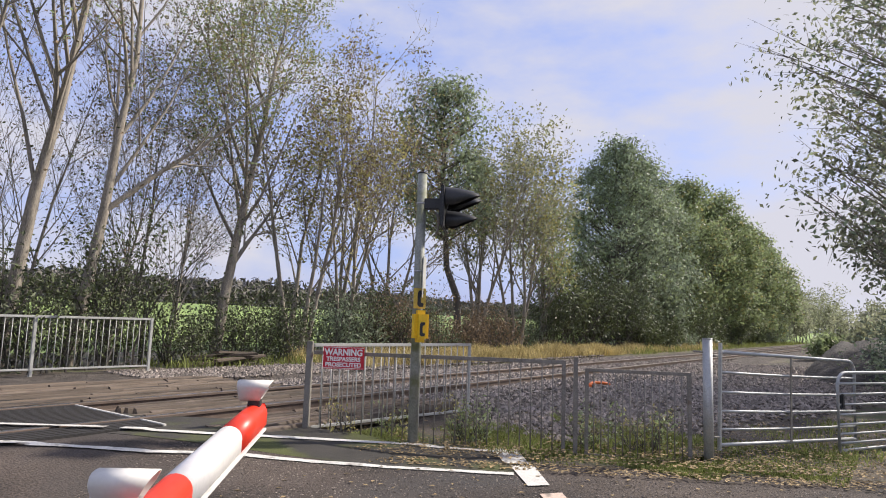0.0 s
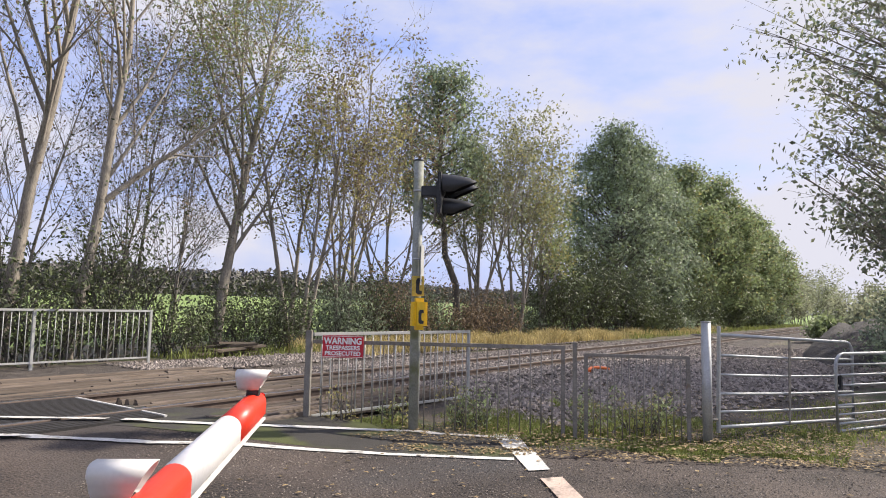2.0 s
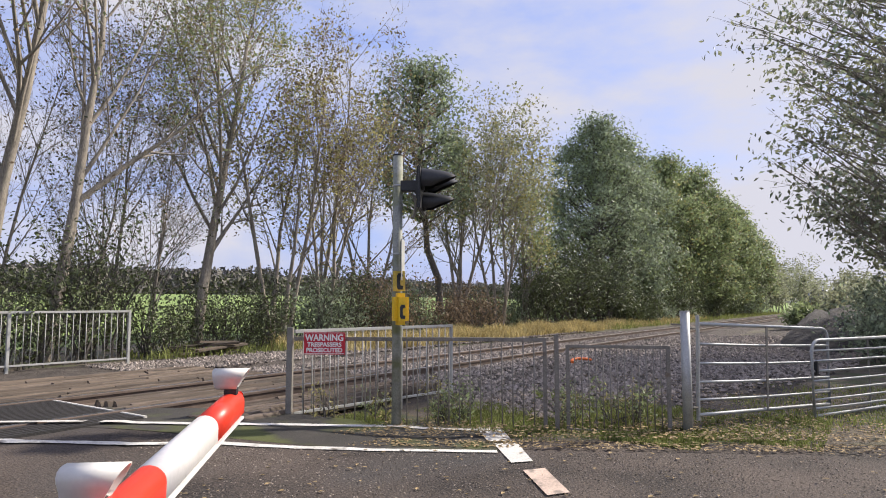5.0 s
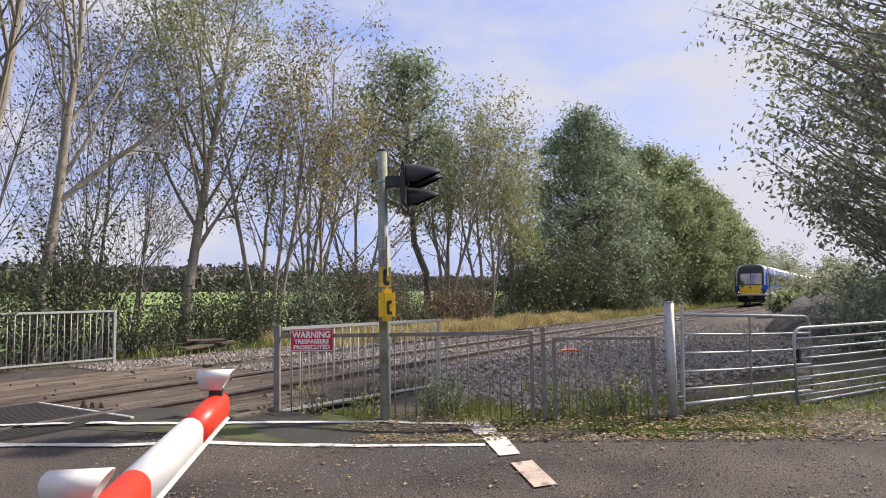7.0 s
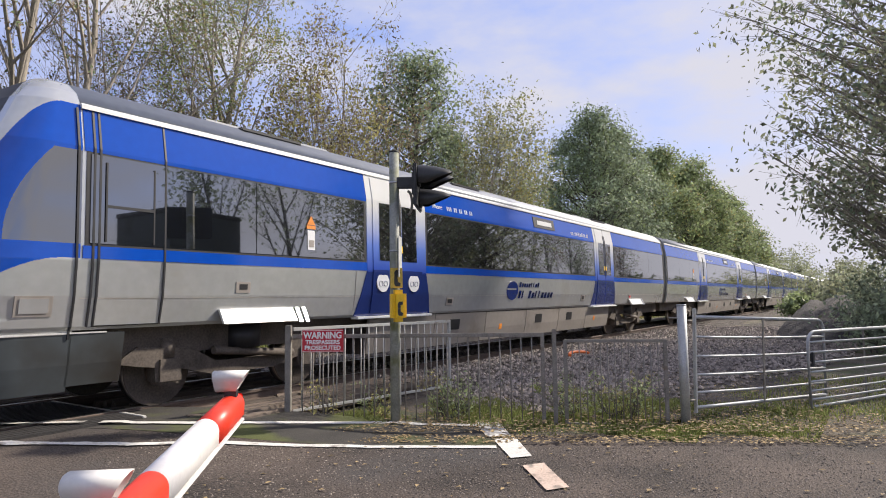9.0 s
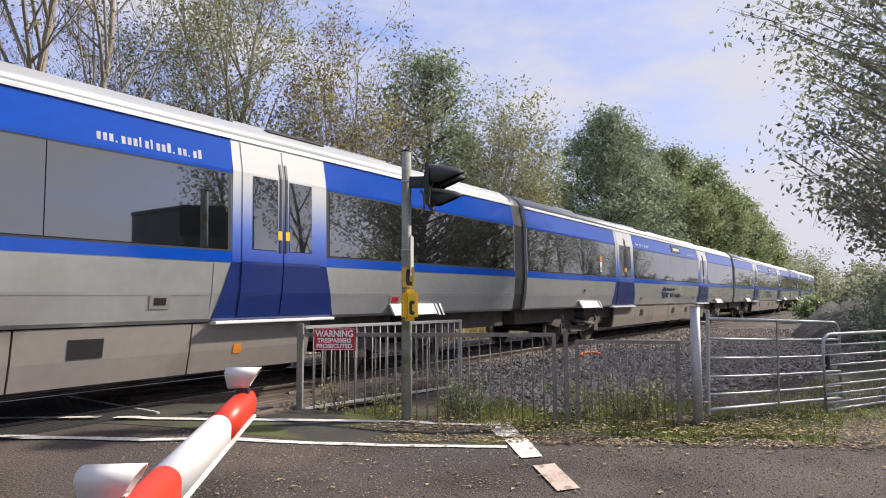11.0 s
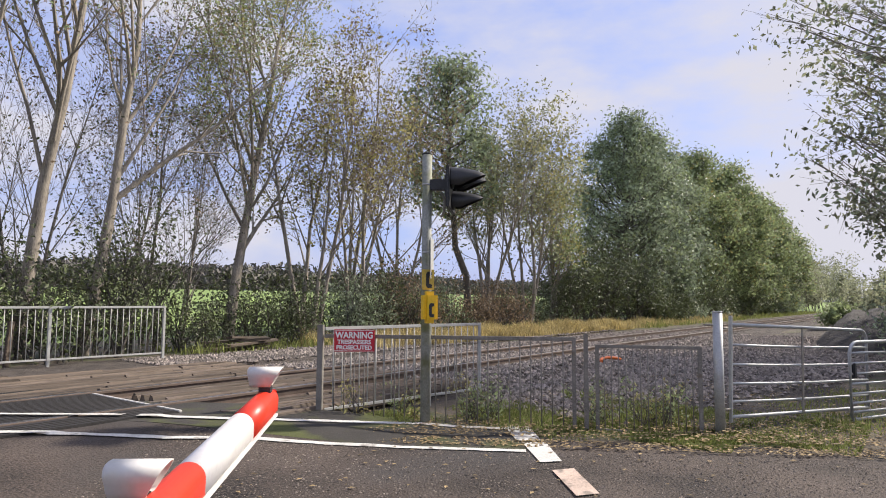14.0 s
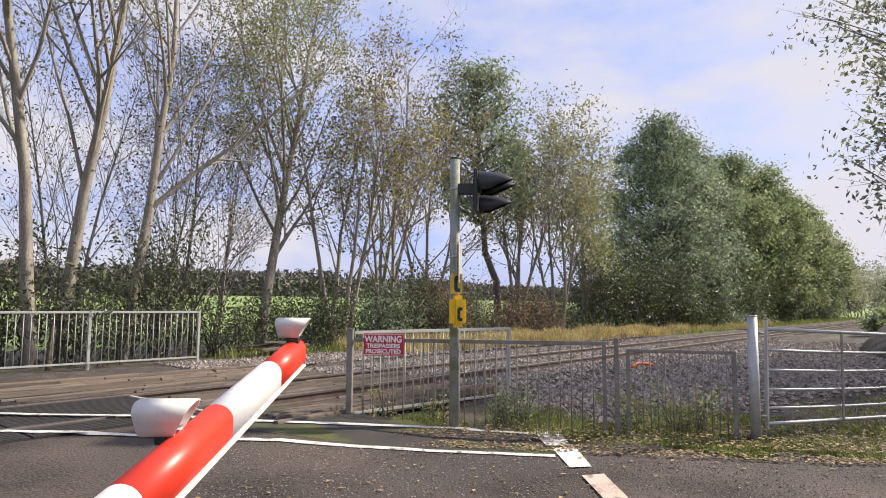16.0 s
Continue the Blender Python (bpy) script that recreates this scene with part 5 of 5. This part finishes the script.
def letters(parent, x, z, w, h, side, mat, word, lean):
    """Lettering as plain upright bars, one mesh a word; k and l stand taller, a point stays low."""
    step = w / len(word)
    bm = bmesh.new()
    for i, c in enumerate(word):
        if c == " ":
            continue
        top = h * (1.32 if c in "kl" else (0.22 if c == "." else 1.0))
        vs = []
        for dz in (0.0, top):
            u = x + step * (i + 0.1) + lean * dz
            y = side * (half_width(z + dz) + 0.010)
            vs += [bm.verts.new((u, y, z + dz)), bm.verts.new((u + step * (0.34 if c in "l." else 0.66), y, z + dz))]
        bm.faces.new((vs[0], vs[1], vs[3], vs[2]))
    bmesh.ops.solidify(bm, geom=bm.faces[:], thickness=0.004)
    tagged(part("lettering_bar", bm, mat, parent), kind="stuff")


def car_body(car, cab):
    """One coach, along x from 0 at its leading end; cab: -1 leading end, 1 trailing end, 0 none."""
    x0, x1 = (CAB if cab < 0 else 0.28), (CAR - CAB if cab > 0 else CAR - 0.28)
    body = part("body", hull(x0, x1, 1.07, 3.40), T_SILVER, car)
    part("roof", hull(x0, x1, 3.40, 3.86), T_ROOF, car, "pale grey ribbed roof")
    doors = (CAR / 2 - 5.02, CAR / 2 + 5.02)
    for side in (-1, 1):
        # cantrail, window band and stripe, parted by the doors
        cuts = [x0 + 0.02] + [v for d in doors for v in (d - 0.80, d + 0.80)] + [x1 - 0.02]
        part("gutter", shell(x0, x1, 3.36, 3.42, 0.03, 0.03, side), T_WHITE, car)
        for a, b in zip(cuts[::2], cuts[1::2]):
            part("cantrail_panel", shell(a, b, 2.91, 3.36, 0.01, 0.008, side), T_BLUE, car, "glossy blue panel")
            part("stripe", shell(a, b, 1.80, 1.93, 0.01, 0.010, side), T_BLUE, car)
            n = max(1, round((b - a) / 1.9))
            band = part("window_band", shell(a + 0.02, b - 0.02, 1.93, 2.91, 0.01, 0.006, side), T_BLACK, car, "black window surround")
            for k in range(n):
                u, v = a + 0.06 + (b - a - 0.12) * k / n, a + 0.06 + (b - a - 0.12) * (k + 1) / n
                part("pane", shell(u + 0.006, v - 0.006, 1.96, 2.89, 0.01, 0.012, side), T_GLASS, band)
            part("lower_seam", shell(a, b, 1.39, 1.394, 0.004, 0.004, side), T_SKIRT, car)
        for i, d in enumerate(doors):
            door(car, d, side, (cab < 0 and i == 0) or (cab > 0 and i == 1))
            part("door_seam", shell(d - 1.05, d - 1.045, 1.10, 1.78, 0.006, 0.006, side), T_SKIRT, car)
        m = CAR / 2
        # panels and small fittings along the side
        sign = part("destination_window", shell(m + 0.30, m + 1.50, 3.03, 3.29, 0.02, 0.02, side), T_BLACK, car, "destination display in a black frame")
        part("display", shell(m + 0.48, m + 1.32, 3.10, 3.21, 0.006, 0.026, side), T_WHITE, sign)
        if side < 0:
            phone = part("lettering", text_mesh("Phone", 0.125, T_BIKE, m - 3.95, 3.05, "LEFT"), None, car)
            phone.location = (0, side * (half_width(3.05) + 0.012), 0)
        letters(car, m - 3.48, 3.01, 0.95, 0.085, side, T_BIKE, "xxx xx xx xx xx", 0.0)
        letters(car, m + 2.55, 3.01, 1.25, 0.085, side, T_BIKE, "xxx.xxxlxlxxk.xx.xk", 0.0)
        for x in [doors[0] - 2.02] + ([doors[1] + 1.75] if cab > 0 else []):
            sticker = part("window_sticker", shell(x - 0.07, x + 0.07, 2.06, 2.34, 0.004, 0.022, side), T_BIKE, car, "pale notice on the window")
            part("notice_mark", shell(x - 0.045, x + 0.045, 2.10, 2.20, 0.004, 0.025, side), T_SKIRT, sticker)
            part("notice_band", shell(x - 0.085, x + 0.085, 2.36, 2.41, 0.004, 0.022, side), T_ORANGE, sticker)
            part("warning_triangle", shell(x - 0.08, x + 0.08, 2.42, 2.54, 0.004, 0.022, side, 0.075), T_ORANGE, sticker)
        logo = empty("emblem")
        logo.parent = car
        z = 1.50
        bm = bmesh.new()
        bmesh.ops.create_cone(bm, cap_ends=True, segments=24, radius1=0.21, radius2=0.21, depth=0.012, matrix=Matrix.Translation((m - 0.88, side * (half_width(z) + 0.006), z)) @ pose(0, 0, 0, 90 - side * 8, 0, 0) @ Matrix.Diagonal((1.25, 1, 1, 1)))
        part("emblem_disc", bm, T_NAVY, logo, "navy emblem shape")
        part("emblem_gap", shell(m - 1.16, m - 0.72, 1.52, 1.55, 0.004, 0.018, side), T_SILVER, logo)
        letters(logo, m - 0.58, 1.58, 1.05, 0.085, side, T_NAVY, "kxxxxllxk", 0.3)
        letters(logo, m - 0.62, 1.33, 1.9, 0.13, side, T_NAVY, "kl kxllxxxx", 0.3)
        for dx, z, w, h, mt in ((-8.3, 1.45, 0.22, 0.14, T_SKIRT), (7.3, 1.24, 0.26, 0.15, T_SKIRT), (-3.5, 1.22, 0.24, 0.14, T_SKIRT), (3.2, 1.24, 0.24, 0.15, T_SKIRT)):
            f = part("filler_flap", shell(m + dx, m + dx + w, z, z + h, 0.01, 0.010, side), mt, car)
            part("flap_face", shell(m + dx + 0.05, m + dx + w - 0.05, z + 0.04, z + h - 0.03, 0.006, 0.014, side), SIGN_RED if w > 0.25 else T_BLACK, f)
        # equipment skirts between the bogies
        for k in range(6):
            a = m - 5.6 + k * 1.88
            sk = part("skirt_panel", shell(a, a + 1.86, 0.46, 1.055, 0.05, -0.01, side), T_SKIRT, car, "dirty grey equipment cover")
            if k in (1, 3, 4):
                part("vent", shell(a + 0.5, a + 0.85, 0.74, 0.94, 0.01, -0.002, side), T_BLACK, sk)
            if k in (2, 5):
                part("warning_plate", shell(a + 0.6, a + 0.72, 0.66, 0.78, 0.006, -0.004, side), T_ORANGE, sk)
        for bx in (3.85, CAR - 3.85):
            bm = extruded([(side * 1.33, 1.25), (side * 1.37, 1.25), (side * 1.47, 1.07), (side * 1.43, 1.07)], "x", 1.18)
            bmesh.ops.translate(bm, verts=bm.verts, vec=(bx - 0.62, 0, 0))
            part("bogie_cover", bm, T_WHITE, car, "pale sloping cover over the bogie")
            for dx in (0.62, 0.74):
                bm = extruded([(side * 1.33, 1.25), (side * 1.36, 1.25), (side * 1.46, 1.05), (side * 1.42, 1.05)], "x", 0.06)
                bmesh.ops.translate(bm, verts=bm.verts, vec=(bx + dx, 0, 0))
                part("cover_bracket", bm, T_SILVER, car)
    part("underframe", boxed((x0, -1.05, 0.74), (x1, 1.05, 1.08)), T_UNDER, car)
    part("equipment", boxed((CAR / 2 - 5.5, -1.1, 0.44), (CAR / 2 + 5.6, 1.1, 0.98), 0.02), T_UNDER, car)
    for bx in (3.85, CAR - 3.85):
        bogie(car, bx)
    for k, (a, b) in enumerate(((CAR / 2 - 8.2, CAR / 2 - 5.8), (CAR / 2 - 3.0, CAR / 2 + 1.0), (CAR / 2 + 4.8, CAR / 2 + 8.2))):
        part("roof_unit", boxed((a, -0.55, 3.7), (b, 0.55, 3.865), 0.03), T_ROOF, car, "low equipment cover on the roof")
        part("roof_grille", boxed((a + 0.2, -1.06, 3.64), (a + 1.3, -0.86, 3.70), 0.02), T_BLACK, car)
    if cab <= 0:
        gang = part("gangway", hull(CAR - 0.30, CAR + 0.30, 1.07, 3.68), T_BLACK, car, "black rubber gangway bellows between coaches")
        gang.scale = (1, 0.955, 1)


def cab_end(car, flip):
    """The raked driving cab, its nose at x = 0; flip: at the trailing end."""
    g = empty("cab")
    g.parent = car
    if flip:
        g.matrix_basis = pose(CAR, 0, 0, 0, 0, 180)
    back = [(0.45, 0.42), (0.72, 0.26), (1.01, 0.14), (1.04, 0.06), (1.18, 0.06), (1.21, 0.18), (1.55, 0.24), (1.92, 0.32), (2.30, 0.45), (2.70, 0.60), (3.10, 0.76), (3.40, 0.92), (3.62, 1.12), (3.78, 1.36), (3.86, 1.52)]
    L, na, ns = CAB, 24, 150

    def setback(z):
        for (z0, s0), (z1, s1) in zip(back, back[1:]):
            if z <= z1:
                return s0 + (s1 - s0) * (z - z0) / (z1 - z0)
        return back[-1][1]

    def point(z, s, k):
        w, f = half_width(z), min(setback(z), L - 0.03)
        bow = 0.26 * (1 - f / L)
        if k < na:
            t = k / (na - 1)
            return (f + bow * t ** 2.4, s * t * w * 0.86, z)
        t = (k - na + 1) / ns
        x = f + bow + (L - f - bow) * t ** 1.25
        return (x, s * w * (0.86 + 0.14 * math.sin(min(1.0, t * 1.5) * math.pi / 2)), z)

    zs = [0.45 + 0.0085 * i for i in range(399)] + [3.845]
    cols = [(-1, k) for k in range(na + ns - 1, 0, -1)] + [(1, k) for k in range(0, na + ns)]
    mats = [T_SILVER, T_BLUE, T_BLACK, YELLOW, T_LOWER, T_GLASS]
    verts = [point(z, s, k) for z in zs for s, k in cols]
    faces, idx = [], []
    nc = len(cols)
    for r in range(len(zs) - 1):
        for c in range(nc - 1):
            i = r * nc + c
            q = (i, i + 1, i + nc + 1, i + nc)
            faces.append(q)
            x, y, z = (sum(verts[j][e] for j in q) / 4 for e in range(3))
            y = abs(y)
            k = (cols[c][1] + cols[c + 1][1]) / 2
            rel = y / half_width(z)
            if k < na:
                if z > 1.93:
                    m = 2 if rel < 0.80 else 0
                elif z > 1.14:
                    m = 3 if y < 0.80 + 0.18 * (z - 1.14) else 1
                else:
                    m = 0 if z > 1.03 else 2
            else:
                edge = 1.18 + 0.62 * math.sin(min(1.0, max(0.0, (x - 0.25) / 1.15)) * math.pi / 2)
                top = 1.95 + 1.45 * math.sin(min(1.0, max(0.0, (x - 0.42) / 0.98)) * math.pi / 2)
                m = 4 if z < 1.03 else (0 if z < max(1.14, edge) else (1 if z < top else 0))
                if m == 1 and 1.95 < z < 2.91 and x > 0.86 + 0.42 * ((z - 1.95) / 0.96) ** 2:
                    m = 5
                if z > 3.42:
                    m = 0 if rel > 0.5 or x > 1.2 else 2
            idx.append(m)
    part("cab_shell", mesh_of("cab_shell", verts, faces, mats, idx, smooth=True), None, g, "raked cab with blue sweep and yellow front")
    for s in (-1, 1):
        vv, ff = [], []
        for z in (2.02, 2.25, 2.5, 2.75, 2.98):
            for y in (0.03, 0.35, 0.66, 0.90):
                t = y / (half_width(z) * 0.86)
                f = setback(z)
                vv.append((f + 0.26 * (1 - f / L) * t ** 2.4 - 0.015, s * y, z))
        for r in range(4):
            for c in range(3):
                q = (r * 4 + c, r * 4 + c + 1, r * 4 + c + 5, r * 4 + c + 4)
                ff.append(q if s > 0 else q[::-1])
        part("windscreen", mesh_of("windscreen", vv, ff, T_GLASS, smooth=True), None, g, "dark windscreen pane")
        part("wiper", tubed((0.30, s * 0.30, 1.95), (0.46, s * 0.18, 2.45), 0.012, n=6), T_BLACK, g)
        lamp = part("headlight_housing", boxed((0.22, s * 0.97 - 0.11, 1.20), (0.55, s * 0.97 + 0.10, 1.62), 0.06), T_BLACK, g)
        part("headlight", tubed((0.195, s * 0.95, 1.34), (0.24, s * 0.95, 1.34), 0.062, n=16), T_LAMP if s > 0 and not flip else T_GLASS, lamp, "round headlight")
        part("corner_bumper", boxed((0.0, s * 0.80 - 0.30, 1.03), (0.42, s * 0.80 + 0.30, 1.19), 0.05), T_SILVER, g)
        win = part("cab_side_window", shell(1.80, 2.32, 2.0, 2.80, 0.01, 0.02, s), T_GLASS, g)
        part("frame_bar", shell(1.80, 2.32, 2.34, 2.37, 0.008, 0.026, s), T_BLACK, win)
        for x in (1.785, 2.32):
            part("frame_bar", shell(x, x + 0.018, 1.98, 2.82, 0.008, 0.026, s), T_BLACK, win)
        for x, z0 in ((1.50, 0.98), (1.66, 1.10), (1.72, 1.10), (2.46, 1.10)):
            part("cab_door_seam", shell(x, x + 0.022, z0, 3.36, 0.01, 0.016, s), T_BLACK, g)
        part("cab_door_seam", shell(1.72, 2.46, 1.10, 1.112, 0.01, 0.016, s), T_BLACK, g)
        vent = part("side_vent", shell(0.98, 1.32, 1.22, 1.42, 0.04, 0.01, s), T_SKIRT, g)
        part("vent_face", shell(1.02, 1.28, 1.25, 1.39, 0.02, 0.018, s), T_SILVER, vent)
        part("lower_trim", shell(0.75, 1.9, 1.035, 1.05, 0.04, 0.01, s), T_WHITE, g)
        part("valance", shell(L - 0.02, 2.1, 0.50, 1.035, 0.03, 0.0, s), T_LOWER, g)
    part("coupler", boxed((0.05, -0.20, 0.72), (0.5, 0.20, 1.0), 0.04), T_UNDER, g)
    part("number_bar", boxed((0.285, 0.5, 1.80), (0.32, 0.78, 1.88)), T_BLACK, g)
    bm = bmesh.new()
    bmesh.ops.create_cone(bm, cap_ends=True, segments=20, radius1=0.10, radius2=0.10, depth=0.02, matrix=pose(0.265, 0, 1.70, 0, 82, 0))
    part("emblem_disc", bm, T_NAVY, g)


def build_hut():
    """The dark lineside hut that the coach windows mirror."""
    hut = empty("lineside_hut", pose(12.3, -5.4, 0, 0, 0, -8))
    tagged(hut, "dark flat-roofed lineside hut with a short flue", "hut")
    part("wall", boxed((-1.45, -1.2, -0.1), (1.45, 1.2, 4.45), 0.02), T_LOWER, hut)
    part("roof", boxed((-1.47, -1.22, 4.45), (1.47, 1.22, 4.6), 0.02), T_BLACK, hut)
    part("flue", tubed((0.1, 0.4, 4.6), (0.1, 0.4, 4.85), 0.13, n=14), T_BLACK, hut)
    part("door", boxed((-0.45, 1.2, 0), (0.45, 1.24, 2.0), 0.01), T_BLACK, hut)


def build_train():
    cars = []
    label = "blue and silver diesel railcar coach with dark windows"
    for i in range(6):
        if i in (0, 1, 5):
            car = empty("railcar", pose(0, 8.0, CAR_Z))
            cab = -1 if i == 0 else (1 if i == 5 else 0)
            car_body(car, cab)
            if cab:
                cab_end(car, cab > 0)
            tagged(car, ("blue and silver driving railcar with raked yellow-fronted cab" if cab else label), "train", "coaches of the train")
        else:
            car = copy_thing(cars[1], pose(0, 8.0, CAR_Z))
        cars.append(car)
    return cars


CAR_Z = RT - SINK
SPEED, GAP_AT_9 = 29.93, 25.22      # metres a second; place of the first coupling at 9 s


def motions(cars, boom):
    times = [k * 0.5 for k in range(33)]
    for i, car in enumerate(cars):
        walk(car, [(t, pose(GAP_AT_9 - SPEED * (t - 9.0) + (i - 1) * CAR, 8.0, CAR_Z)) for t in times])
    lift = [(0.0, 0.0), (8.0, 0.0), (15.6, 0.0), (15.7, 0.0), (15.8, 0.45), (15.9, 2.0), (16.0, 3.75)]
    walk(boom, [(t, boom_pose(a)) for t, a in lift])


build_ground()
build_road()
build_rails()
build_fences()
build_gates()
build_sign()
build_signal()
the_boom = build_boom()
the_cars = build_train()
build_hut()
build_trees()
build_bushes()
build_far()
build_grass()
fallen_leaves()
build_litter()
build_grit()
build_barrier_machine()
build_weeds()
build_stones()
build_crossing()
motions(the_cars, the_boom)
